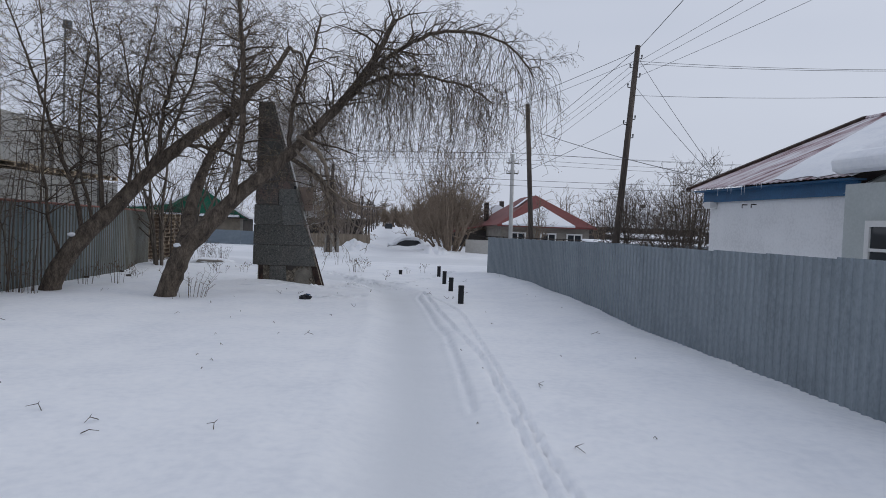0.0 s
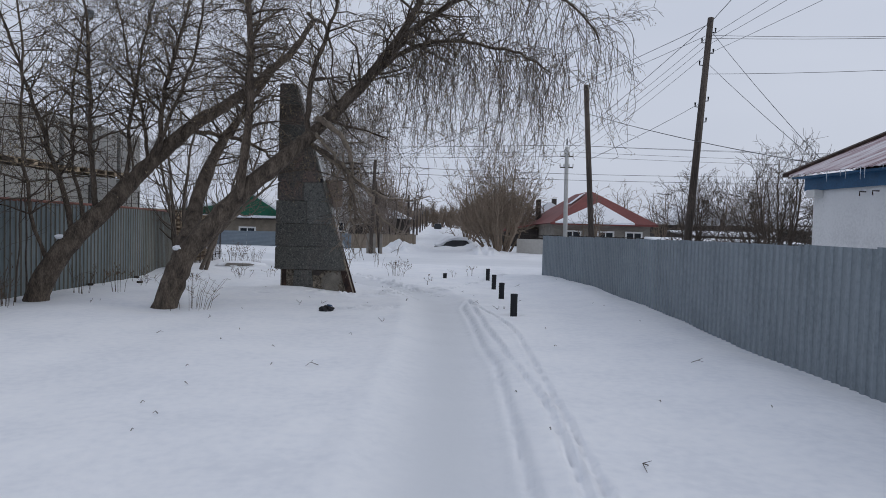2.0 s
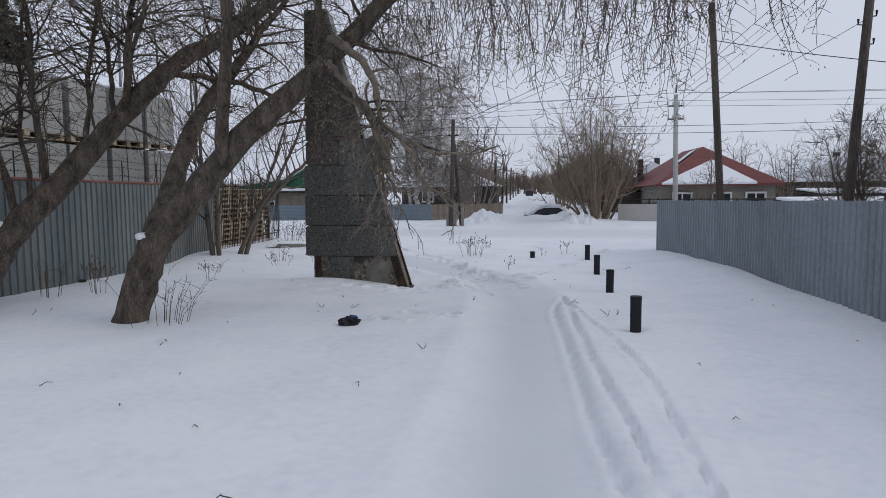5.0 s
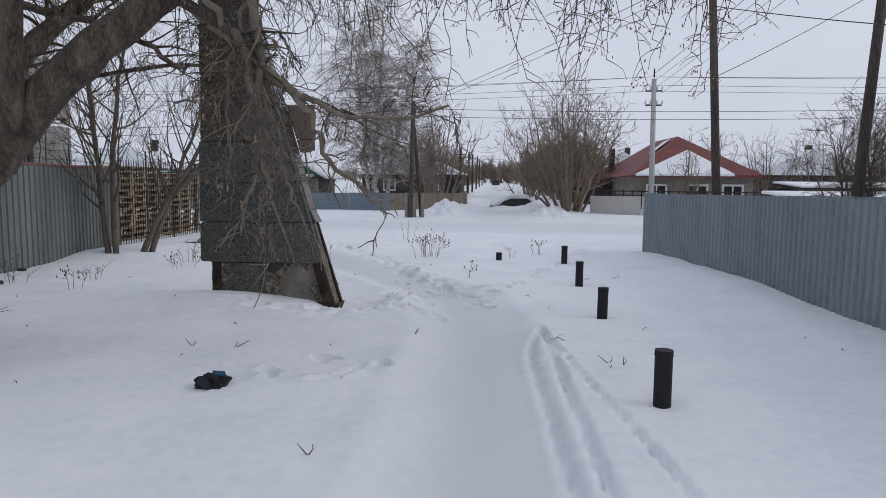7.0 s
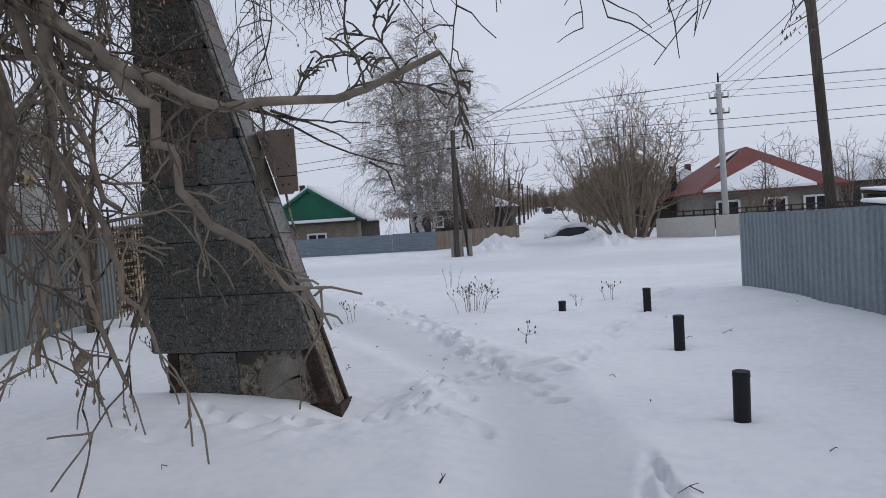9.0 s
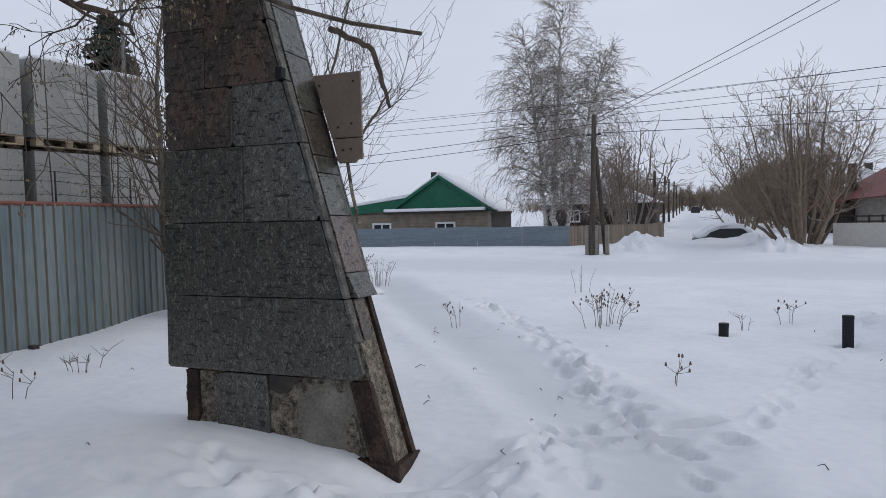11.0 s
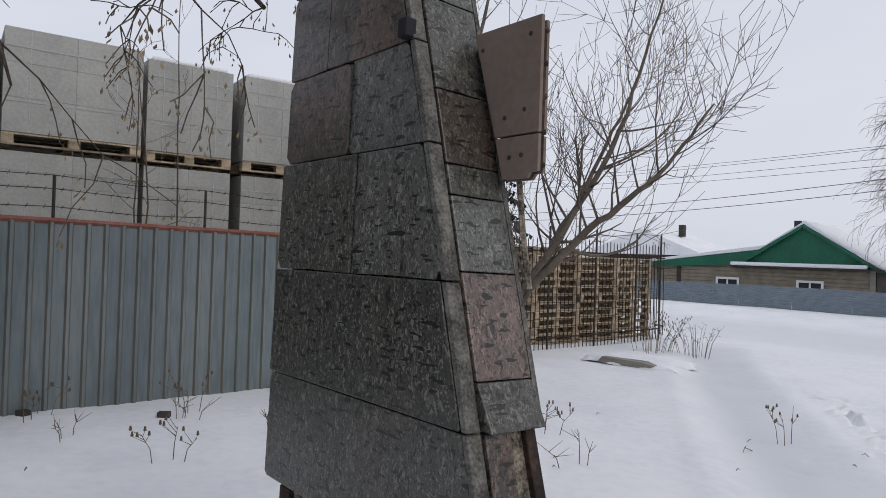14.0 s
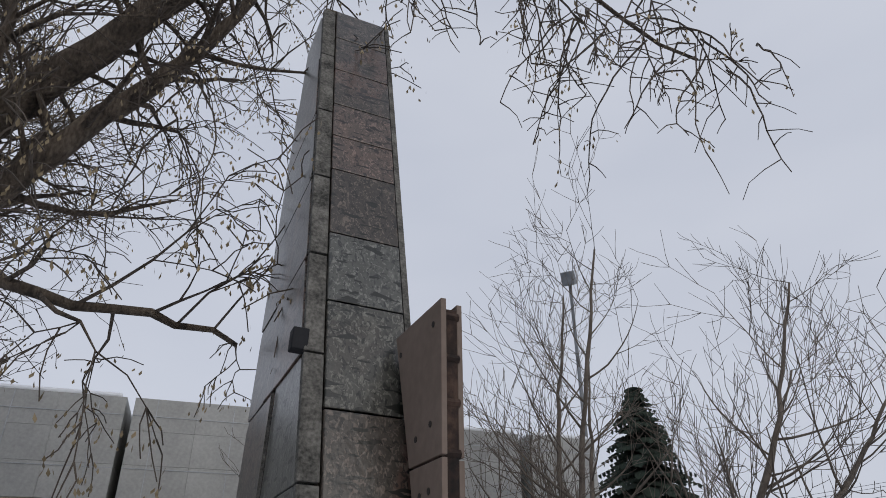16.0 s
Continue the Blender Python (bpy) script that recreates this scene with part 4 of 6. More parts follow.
for pl, st, per, lo, hi in ((ra, 0.12, 5, 1.3, 3.6), (rb, 0.15, 6, 1.1, 3.0), (main, 0.5, 3, 0.7, 1.6), (vert, 0.3, 2, 0.5, 1.2), (left, 0.4, 2, 0.5, 1.1), (rf, 0.68, 6, 0.35, 0.95), (ju, 0.5, 2, 0.8, 1.5)):
    for i in range(int(len(pl) * st), len(pl)):
        for _ in range(per):
            c = pl[i] + np.array([rnd.gauss(0, 0.22), rnd.gauss(0, 0.42), rnd.gauss(0, 0.06)]) * (0.2 if pl is rc else 0.6 if pl is rf else 1)
            L = rnd.uniform(lo, hi)
            if c[0] > 1.0:
                L = min(L, 2.2)
            if c[2] > 2.9:
                L = min(L, max(0.5, c[2] - rnd.uniform(1.75, 2.9)))
            strand(tw, tuple(c), L, rnd, (sd, 0.3))
near = [f for f in sd.f if sd.v[f[0]][0] > -2.1 and 12.1 < sd.v[f[0]][1] < 13.5 and sd.v[f[0]][2] < 2.6]
sd.f = [f for f in sd.f if f not in set(near)]
T2 = thing("leaning_tree", (-5.18, 12.85, -0.1), 0, "forked leaning brown-barked tree with drooping bare twigs, snow in its crotch", "tree")
finish_tree(T2, tb, tw, sd, org=(-5.18, 12.85, -0.1))
pb.v = [(x + 5.18, (12.99 + 0.15 * (y - 12.99) if y > 12.99 and x > -2.3 else y) - 12.85, z + 0.1) for x, y, z in pb.v]
part("broken_branch", pb, M_twigpale, T2, "pale barkless broken branches hanging down", smooth=True)

# long leaning tree
rnd = random.Random(9)
tb, tw, sd = Buf(), Buf(), Buf()
S = (sd, 0.4)
m1, r1 = limb(tb, [(-7.62, 13.0, -0.4), (-7.55, 13.0, 0.0), (-7.4, 13.0, 0.35), (-7.0, 13.15, 1.01), (-6.81, 13.32, 1.27), (-6.53, 13.45, 1.58), (-6.34, 13.66, 1.93), (-6.01, 13.83, 2.35), (-5.77, 13.96, 2.66), (-5.5, 14.05, 2.92), (-5.3, 14.3, 3.2), (-5.12, 14.65, 3.43), (-4.97, 15.05, 3.7), (-4.79, 15.29, 3.94), (-4.69, 15.52, 4.16), (-4.55, 15.75, 4.39), (-4.2, 16.2, 4.9), (-3.9, 16.5, 5.6)], 0.2, 0.05, 50, 14, 0.006, rnd)
shoots = [([(-6.75, 13.4, 1.5), (-6.75, 13.3, 2.1), (-6.8, 13.3, 2.9), (-6.8, 13.2, 4.6), (-6.95, 13.1, 5.7)], 0.05),
          ([(-5.85, 13.75, 2.5), (-5.75, 13.8, 3.7), (-5.4, 13.9, 5.0), (-5.3, 13.9, 6.0)], 0.05),
          ([(-7.0, 13.2, 1.0), (-7.15, 13.1, 1.85), (-7.65, 13.1, 3.2), (-8.1, 13.0, 4.5), (-8.5, 12.9, 5.6)], 0.05),
          ([(-6.3, 13.6, 1.95), (-6.4, 13.8, 3.0), (-6.3, 14.0, 4.2), (-6.1, 14.2, 5.6)], 0.04),
          ([(-6.0, 13.7, 2.3), (-6.2, 14.0, 3.0), (-6.7, 14.3, 4.2), (-7.0, 14.4, 5.4)], 0.035),
          ([(-6.9, 13.3, 1.3), (-7.3, 13.6, 2.2), (-7.6, 14.0, 3.6), (-7.5, 14.3, 5.2)], 0.035),
          ([(-5.9, 13.75, 2.45), (-5.4, 13.4, 3.2), (-4.9, 13.2, 4.2), (-4.7, 13.1, 5.6)], 0.035),
          ([(-4.8, 15.05, 3.6), (-4.7, 15.0, 4.6), (-4.4, 15.1, 5.8)], 0.04),
          ([(-7.3, 13.05, 0.4), (-7.5, 12.8, 1.3), (-7.45, 12.5, 2.6), (-7.2, 12.2, 4.0), (-7.3, 12.1, 5.2)], 0.035),
          ([(-5.45, 14.1, 2.95), (-5.0, 14.8, 2.95), (-4.45, 15.3, 2.75), (-4.45, 15.65, 2.55), (-4.5, 16.0, 2.64), (-4.75, 16.35, 2.6)], 0.05)]
dress(tb, tw, m1[:34], r1, rnd, 1, 0.5, 1.0, 2, 0.7, 4, S, (0, 0, 0.5))
dress(tb, tw, m1, r1, rnd, 1, 0.72, 0.8, 2, 0.8, 3, S, (0, 0, 0.5))
for pts, r in shoots:
    pl, rr = limb(tb, pts, r, 0.012, 20, 7, 0.012, rnd)
    inner = pts[-1][1] > 16
    dress(tb, tw, pl, rr, rnd, 1 if inner else 3, 0.2, 0.8 if inner else 0.9, 2, 0.9 if inner else 0.35, 4, (sd, 0.9) if inner else S, (0, 0, 0.4), up=0.2)
T1 = thing("leaning_tree", (-7.5, 13.0, -0.1), 0, "long low-leaning brown tree with upright shoots by the sheet fence", "tree")
finish_tree(T1, tb, tw, sd, org=(-7.5, 13.0, -0.1))

# slim several-stemmed trees behind the stele
for base, seed, stems, label in (((-8.4, 20.0), 21, [((-0.05, 0, 0), (-0.25, 0.1, 1.6), (-0.6, 0.4, 3.6), (-0.5, 0.6, 5.4)), ((0.08, 0.05, 0), (0.02, 0.1, 1.8), (0.1, 0.3, 3.4), (0.5, 0.5, 5.6)), ((-0.12, 0.1, 0), (-0.5, 0.5, 1.5), (-1.2, 1.2, 3.2), (-1.3, 1.4, 4.9))], "slim grey-brown tree with several upright stems beside the sheet fence"),
                            ((-8.05, 20.4), 22, [((0, 0, 0), (0.25, 0.3, 0.9), (0.75, 0.7, 1.9), (1.1, 1.3, 3.2), (1.3, 1.8, 4.9)), ((0.1, 0.1, 0), (0.3, 0.6, 1.2), (0.3, 1.6, 2.6), (0.5, 2.4, 4.2)), ((0.4, 0.45, 1.2), (0.9, 0.9, 1.9), (1.5, 1.5, 2.6), (1.9, 2.0, 3.5))], "slim spreading tree with pale upturned twigs before the rebar fence")):
    rnd = random.Random(seed)
    tb, tw = Buf(), Buf()
    z0 = ground_z(*base) - 0.15
    for st in stems:
        pl, rr = limb(tb, [(base[0] + x, base[1] + y, z0 + z) for x, y, z in st], 0.06, 0.012, 22, 8, 0.012, rnd)
        dress(tb, tw, pl, rr, rnd, 1, 0.2, 1.35, 2, -0.1, 4, None, (0.1, 0, 0.7), up=1.0, minr=0.0042, kink=0.075)
    ob = thing("slim_tree", (base[0], base[1], z0 + 0.15), 0, label, "tree")
    finish_tree(ob, tb, tw, None, M_slim, M_slim, org=(base[0], base[1], z0 + 0.15))


def shrub(at, height, width, stems, seed, mat, label, name="shrub", twigs=2, depth=2, minr=0.012, lean=0.0, category="shrub"):
    rnd = random.Random(seed)
    tw = Buf()
    z0 = ground_z(*at) - 0.1
    stem_meshes = []
    for k in range(stems):
        tb = Buf()
        stem_meshes.append(tb)
        a = rnd.uniform(0, 6.28)
        s = rnd.uniform(0.1, 1.0)
        fan = s * s
        rx, ry = math.cos(a) * s * width * 0.55, math.sin(a) * s * width * 0.55
        h = height * rnd.uniform(0.72, 1.0) * (1 - 0.42 * fan)
        b0 = (math.cos(a) * 0.12 * width * s, math.sin(a) * 0.12 * width * s, 0)
        pl, rr = limb(tb, [b0, (0.4 * rx + b0[0] * 0.6, 0.4 * ry + b0[1] * 0.6, h * 0.33), (0.78 * rx, 0.78 * ry, h * 0.68), (rx + lean, ry, h)], 0.012 * height, minr, 10, 5, 0.03 * height / 5, rnd)
        dress(tb, tw, pl, rr, rnd, twigs, 0.32, height * 0.19, depth, 0.0, 3, None, (0, 0, 0.8), up=0.8, minr=minr * 0.7, kink=0.14)
    ob = thing(name, (at[0], at[1], z0 + 0.1), 0, label, category)
    for bb in (tw, *stem_meshes):
        bb.v = [(x, y, z - 0.1) for x, y, z in bb.v]
    for tb in stem_meshes:
        part("stem", tb, mat, ob)
    part("crown", tw, mat, ob, kind="stuff")
    return ob


shrub((0.4, 39.9), 5.6, 6.4, 30, 31, M_bush, "large brown many-stemmed bare bush at the street corner", "street_bush", 2, 2, 0.012)
shrub((-1.6, 45.0), 4.2, 3.4, 12, 32, M_bush, "smaller bare bush behind the large one", "street_bush", 2, 1, 0.012)
for i, (x, y, h, w, n) in enumerate(((8.1, 22.2, 3.9, 4.2, 13), (10.3, 20.9, 3.6, 4.0, 12), (7.3, 26.5, 3.6, 3.6, 10), (11.5, 30, 3.9, 4.4, 10))):
    shrub((x, y), h, w, n, 40 + i, M_twig, "dark bare fruit bush in the yard behind the sheet fence", "fruit_bush", 3, 2, 0.008)
for i, (x, y, h, w, n) in enumerate(((12.5, 53, 5.0, 3.5, 8), (16.5, 55, 5.2, 4.0, 9), (5.6, 41.5, 3.8, 2.0, 5), (9.6, 53, 4.6, 3, 7), (22, 60, 6, 5, 9), (28, 58, 6, 5, 9))):
    shrub((x, y), h, w, n, 60 + i, M_bush, "thin bare tree near the red-roofed house", "bare_tree", 2, 1, 0.015, category="tree")
for i, (y, side) in enumerate(((60, 1), (68, 1), (78, 1), (90, 1), (105, 1), (125, 1), (150, 1), (62, -1), (74, -1), (88, -1), (108, -1), (135, -1), (165, -1), (54, 1), (64, 1), (73, 1), (84, 1), (98, 1), (115, 1), (138, 1), (175, 1), (200, 1), (80, -1), (98, -1), (120, -1), (150, -1), (185, -1), (215, -1), (235, 1))):
    x = -2.6 - 0.087 * (y - 36) + side * (4.2 + 0.01 * y + (i % 3) * 0.7)
    shrub((x, y), 4.0 + (i % 4) * 0.5, 5.5, 14, 80 + i, M_bush, "bare tree lining the snowy street far off", "bare_tree", 3, 1, 0.035, category="tree")

for i in range(7):
    shrub((-25.5 + 1.9 * i, 232 + 6 * (i % 3)), 6.5 + (i % 3), 5, 14, 180 + i, M_bush, "bare tree closing the far end of the snowy street", "bare_tree", 3, 1, 0.05, category="tree")

# birch
rnd = random.Random(15)
tb, tw = Buf(), Buf()
BZ = -0.3
for off, lean, H, R in (((0, 0), (0.5, 0.2), 11.2, 0.17), ((0.5, 0.3), (1.9, 0.6), 8.6, 0.12), ((-0.4, 0.1), (-1.0, 0.2), 9.6, 0.12)):
    pl, rr = limb(tb, [(off[0], off[1], BZ), (off[0] + lean[0] * 0.2, off[1], H * 0.35), (off[0] + lean[0] * 0.6, lean[1], H * 0.7), (off[0] + lean[0], lean[1], H)], R, 0.02, 34, 7, 0.04, rnd)
    n = len(pl)
    for i in range(5, n):
        for _ in range(4):
            a = rnd.uniform(0, 6.28)
            L = (1.9 if i < n * 0.75 else 1.2) * rnd.uniform(0.6, 1.1) * (0.75 + 0.5 * math.sin(3.14 * i / n))
            grow(tb, tw, tuple(pl[i]), (math.cos(a), math.sin(a), 0.9), 0.03, L, 2, 0.85, rnd, 0.6, 5, None, kink=0.13, minr=0.0085)
birch = thing("birch_tree", (-10.0, 45.0, -0.2), 0, "tall white-trunked birch with hanging frosted twigs behind the fences", "tree")
part("trunk", tb, M_birch, birch, smooth=True)
part("crown", tw, M_frost, birch, "hanging frosted twigs")
shrub((-7.2, 50), 6.5, 4.5, 12, 17, M_frost, "lower frosted birch growth beside the tall birch", "young_birch", 2, 1, 0.02, category="tree")


# spruce
def spruce(at, H, R, seed, label):
    rnd = random.Random(seed)
    tb, nb = Buf(), Buf()
    tb.tube([(0, 0, 0), (0, 0, H)], [H * 0.016, 0.02], 7)
    z = H * 0.08
    while z < H * 0.985:
        k = 11
        rr = R * (1 - z / H) ** 0.85 + 0.15
        for i in range(k):
            a = rnd.uniform(0, 6.28)
            L = rr * rnd.uniform(0.7, 1.15)
            tip = (math.cos(a) * L, math.sin(a) * L, z - 0.22 * L + rnd.uniform(-0.1, 0.1))
            tb.tube([(0, 0, z), (tip[0] * 0.5, tip[1] * 0.5, z - 0.05 * L), tip], [0.03, 0.02, 0.008], 3)
            m = max(3, int(L / 0.22))
            for j in range(m):
                t = (j + 0.6) / m
                c = Vector((tip[0] * t, tip[1] * t, z - 0.22 * L * t * t))
                s = 0.42 * (1.1 - 0.5 * t) * min(1, 0.3 + H / 14)
                for sg in (-1, 1):
                    q = c + Vector((-math.sin(a) * sg * s, math.cos(a) * sg * s, -0.2 * s)) + Vector((math.cos(a), math.sin(a), 0)) * s * 0.5
                    kk = len(nb.v)
                    up = Vector((0, 0, 0.07))
                    nb.v += [tuple(c + up), tuple(q), tuple(c - up * 2.2), tuple((c + q) / 2 - Vector((0, 0, 0.16 * rnd.uniform(0.5, 1.4))))]
                    nb.f += [(kk, kk + 1, kk + 3), (kk, kk + 3, kk + 2)]
        z += H * 0.022
    ob = thing("spruce_tree", (at[0], at[1], -0.2), 0, label, "tree")
    part("trunk", tb, M_pole, ob)
    part("crown", nb, M_fir, ob, "dark green needle crown")


spruce((-31.65, 38.1), 12.4, 5.0, 51, "tall dark green spruce rising behind the stacked blocks")

# ---------- poles and wires ----------
def pole(name, a, b_, r0, r1, mat, label, arms=(), sides=8):
    ob = thing(name, a, 0, label, "utility pole")
    d = [b_[i] - a[i] for i in range(3)]
    part("shaft", Buf().tube([(0, 0, -0.3), tuple(d)], [r0, r1], sides), mat, ob, smooth=True)
    for z, w, ang in arms:
        t = z / d[2]
        c = (d[0] * t, d[1] * t, z)
        ca, sa = math.cos(ang) * w / 2, math.sin(ang) * w / 2
        arm = part("crossarm", Buf().tube([(c[0] - ca, c[1] - sa, z), (c[0] + ca, c[1] + sa, z)], [0.035] * 2, 4), M_pole, ob)
        for k in (-1, -0.4, 0.4, 1):
            part("insulator", Buf().tube([(c[0] + ca * k, c[1] + sa * k, z), (c[0] + ca * k, c[1] + sa * k, z + 0.1), (c[0] + ca * k, c[1] + sa * k, z + 0.2)], [0.02, 0.05, 0.03], 6), M_frame, arm)
    return ob


p1 = pole("leaning_pole", (6.35, 25.3, -0.2), (7.05, 25.8, 8.5), 0.14, 0.1, M_pole, "dark tarred wooden pole leaning over the yard fence")
for z, s in ((8.2, 1), (7.85, -1), (7.5, 1), (7.1, -1), (5.9, 1), (5.7, -1), (5.2, 1)):
    t = z / 8.7
    part("insulator", Buf().tube([(0.7 * t, 0.5 * t, z), (0.7 * t + 0.2 * s, 0.5 * t, z + 0.02), (0.7 * t + 0.2 * s, 0.5 * t, z + 0.16)], [0.015, 0.02, 0.035], 5), M_black, p1)
p2 = pole("wooden_pole", (3.2, 23.9, -0.2), (2.72, 23.5, 5.76), 0.095, 0.075, M_pole, "short dark wooden pole standing inside the fence corner")
p3 = pole("concrete_pole", (3.92, 39.5, -0.4), (3.84, 39.5, 5.72), 0.13, 0.1, M_poleconc, "pale grey concrete pole with two crossarms at the street corner", ((5.0, 0.7, 0.1), (5.6, 0.7, 0.1)))
part("insulator", Buf().tube([(-0.08, 0, 6.2), (-0.08, 0, 6.55)], [0.04, 0.03], 6), M_black, p3)
p4 = pole("braced_pole", (-6.05, 35.6, -0.2), (-5.92, 35.6, 4.45), 0.1, 0.085, M_pole, "weathered wooden pole on footing stubs with a leaning brace", ((4.0, 0.5, 0.1),))
part("brace", Buf().tube([(0.42, 0.3, -0.2), (0.16, 0.02, 3.6)], [0.08, 0.07], 7), M_pole, p4)
for dx in (-0.16, 0.16, 0.5):
    part("footing_stub", Buf().box((dx, 0.05, 0.35), (0.12, 0.16, 1.3)), M_slab, p4, bevel=0.01)
for i, (y, h) in enumerate(((57, 3.6), (70, 3.8), (84, 4.1), (100, 4.4), (120, 4.6), (145, 4.8))):
    x = -2.6 - 0.087 * (y - 36) - 2.5
    pole("wooden_pole", (x, y, -0.2), (x + (i % 2) * 0.15, y, h), 0.12, 0.1, M_pole, "dark wooden street pole in the distance", ((h - 0.3, 0.8, 0.0),), 6)


def wire(name, a, c, sag, r=0.008, n=14):
    pts = []
    for i in range(n + 1):
        t = i / n
        pts.append(tuple(a[k] + (c[k] - a[k]) * t - (sag * 4 * t * (1 - t) if k == 2 else 0) for k in range(3)))
    org = pts[0]
    b = Buf().tube([tuple(p[k] - org[k] for k in range(3)) for p in pts], [r] * (n + 1), 3)
    thing(name, org, 0, "thin dark overhead wire slung between the poles", "overhead wire", "overhead wires", data=b.mesh(name), mat=M_wire)


for dx, z0, z1, far in ((0.0, 5.95, 8.3, (4.4, -14, 8.7)), (-0.3, 5.4, 7.85, (13.4, -14, 10.2)), (0.12, 5.4, 7.6, (15, -14, 10.3)), (0.3, 5.1, 7.3, (17.5, 0, 11))):
    t = 0.012 if dx == 0 else 0.008
    wire("overhead_wire", (3.86 + dx, 39.5, z0), (6.95, 25.75, z1), 0.1, t)
    wire("overhead_wire", (7.0, 25.7, z1), far, 0.35, t)
for dz, t in ((0.0, 0.011), (-0.35, 0.009)):
    wire("overhead_wire", (-5.9, 35.6, 4.3 + dz * 0.4), (7.0, 25.8, 8.3 + dz), 0.25, t)
for y, z in ((36.2, 4.25), (36.3, 3.95)):
    wire("overhead_wire", (-5.9, 35.6, z - 0.1), (34, 38, z + 0.8), 0.5, 0.011, 18)
    wire("overhead_wire", (-5.9, 35.6, z - 0.1), (-44, 33, z - 0.1), 0.9, 0.011, 18)
for z in (5.2, 5.45, 5.8, 6.1):
    wire("overhead_wire", (3.8, 39.5, min(z, 5.8)), (60, 44, z + 1.2), 0.6, 0.009, 18)
    wire("overhead_wire", (3.8, 39.5, min(z, 5.8)), (-50, 44, z + 0.9), 0.6, 0.009, 18)
wire("overhead_wire", (7.0, 25.7, 8.1), (6.96, 17.0, 2.76), 0.08)
wire("overhead_wire", (6.95, 25.7, 7.0), (6.86, 16.9, 2.72), 0.05)
wire("overhead_wire", (7.0, 25.7, 7.9), (26, 20, 7.5), 0.4)
wire("overhead_wire", (7.0, 25.7, 7.8), (26, 18.5, 7.2), 0.4)
wire("overhead_wire", (6.9, 25.6, 6.6), (22, 16.5, 6.0), 0.3)
wire("overhead_wire", (2.75, 23.5, 4.9), (7.4, 16.9, 2.75), 0.12, 0.01)
wire("overhead_wire", (6.7, 25.6, 5.6), (2.9, 23.6, 3.5), 0.05, 0.008)

# floodlight mast
mast = thing("floodlight_mast", (-13.2, 23.4, -0.2), 0, "slim grey mast with a small square floodlight inside the yard", "lamp")
part("mast", Buf().tube([(0, 0, 0), (0, 0, 8.2)], [0.05, 0.035], 7), M_grey, mast, smooth=True)
part("floodlight", Buf().box((0.12, -0.1, 8.0), (0.28, 0.16, 0.3), Euler((0.5, 0.1, 0.6)).to_matrix()), M_grey, mast, bevel=0.02)

# ---------- black bollards ----------
for x, y, z, h in ((0.38, 12.97, 0.0, 0.33), (0.22, 15.98, -0.1, 0.34), (0.07, 18.5, -0.1, 0.31), (-0.1, 21.2, -0.14, 0.31), (-1.32, 21.45, -0.14, 0.13)):
    ob = thing("pipe_bollard", (x, y, z), random.uniform(0, 90), "black pipe stub standing upright out of the snow" if h > 0.2 else "short black pipe stub almost buried in snow", "bollard", "bollards beside the path")
    tilt = random.uniform(-0.012, 0.012)
    b = Buf().tube([(0, 0, -0.4), (0, 0, 0.0), (tilt, 0, h - 0.01), (tilt, 0, h)], [0.055, 0.055, 0.055, 0.05], 18)
    part("pipe", b, M_black, ob, smooth=False)
    part("rim", Buf().tube([(tilt, 0, h - 0.03), (tilt, 0, h + 0.006)], [0.058, 0.056], 18), M_black, ob)

# dark lump by the path
junk = thing("torn_bag", (-2.58, 12.84, -0.035), 20, "torn blue-black plastic bag lump frozen in the snow", "rubbish")
bm = bmesh.new()
bmesh.ops.create_icosphere(bm, subdivisions=3, radius=0.1)
for v in bm.verts:
    v.co.x *= 1.25
    v.co.z *= 0.85
    v.co *= 0.82 + 0.6 * noise.noise(v.co * 17)
    v.co.z = min(v.co.z, 0.085)
    v.co.z += 0.03
me = bpy.data.meshes.new("lump")
bm.to_mesh(me)
bm.free()
part("lump", me, M_black, junk)
part("blue_flap", Buf().box((0.05, -0.01, 0.1), (0.08, 0.05, 0.012), Euler((0.3, 0.2, 0.4)).to_matrix()), M_rope, junk, "blue plastic flap")


# ---------- stacked blocks behind the fence ----------
block_me = {}


def block_mesh(sx, sy, sz):
    key = (round(sx, 3), round(sy, 3), round(sz, 3))
    if key not in block_me:
        bm = bmesh.new()
        bmesh.ops.create_cube(bm, size=1)
        bmesh.ops.scale(bm, vec=(sx, sy, sz), verts=bm.verts)
        bmesh.ops.bevel(bm, geom=list(bm.edges), offset=0.003, segments=1, affect="EDGES")
        me = bpy.data.meshes.new("block")
        bm.to_mesh(me)
        bm.free()
        me.materials.append(M_block)
        block_me[key] = me
    return block_me[key]


def pallet_parts(parent, L, W, z0, mat=M_wood):
    for y in (-L / 2 + 0.06, -0.0, L / 2 - 0.06):
        for x in (-W / 2 + 0.07, 0, W / 2 - 0.07):
            part("foot_block", Buf().box((x, y, z0 + 0.055), (0.14, 0.12, 0.08)), mat, parent)
    for y in (-L / 2 + 0.06, 0, L / 2 - 0.06):
        part("board", Buf().box((0, y, z0 + 0.105), (W, 0.12, 0.02)), mat, parent)
    for x in (-W / 2 + 0.05, 0.0, W / 2 - 0.05):
        part("deck_board", Buf().box((x, 0, z0 + 0.125), (0.1, L, 0.02)), mat, parent)
        part("deck_board", Buf().box((x, 0, z0 + 0.01), (0.1, L, 0.02)), mat, parent)


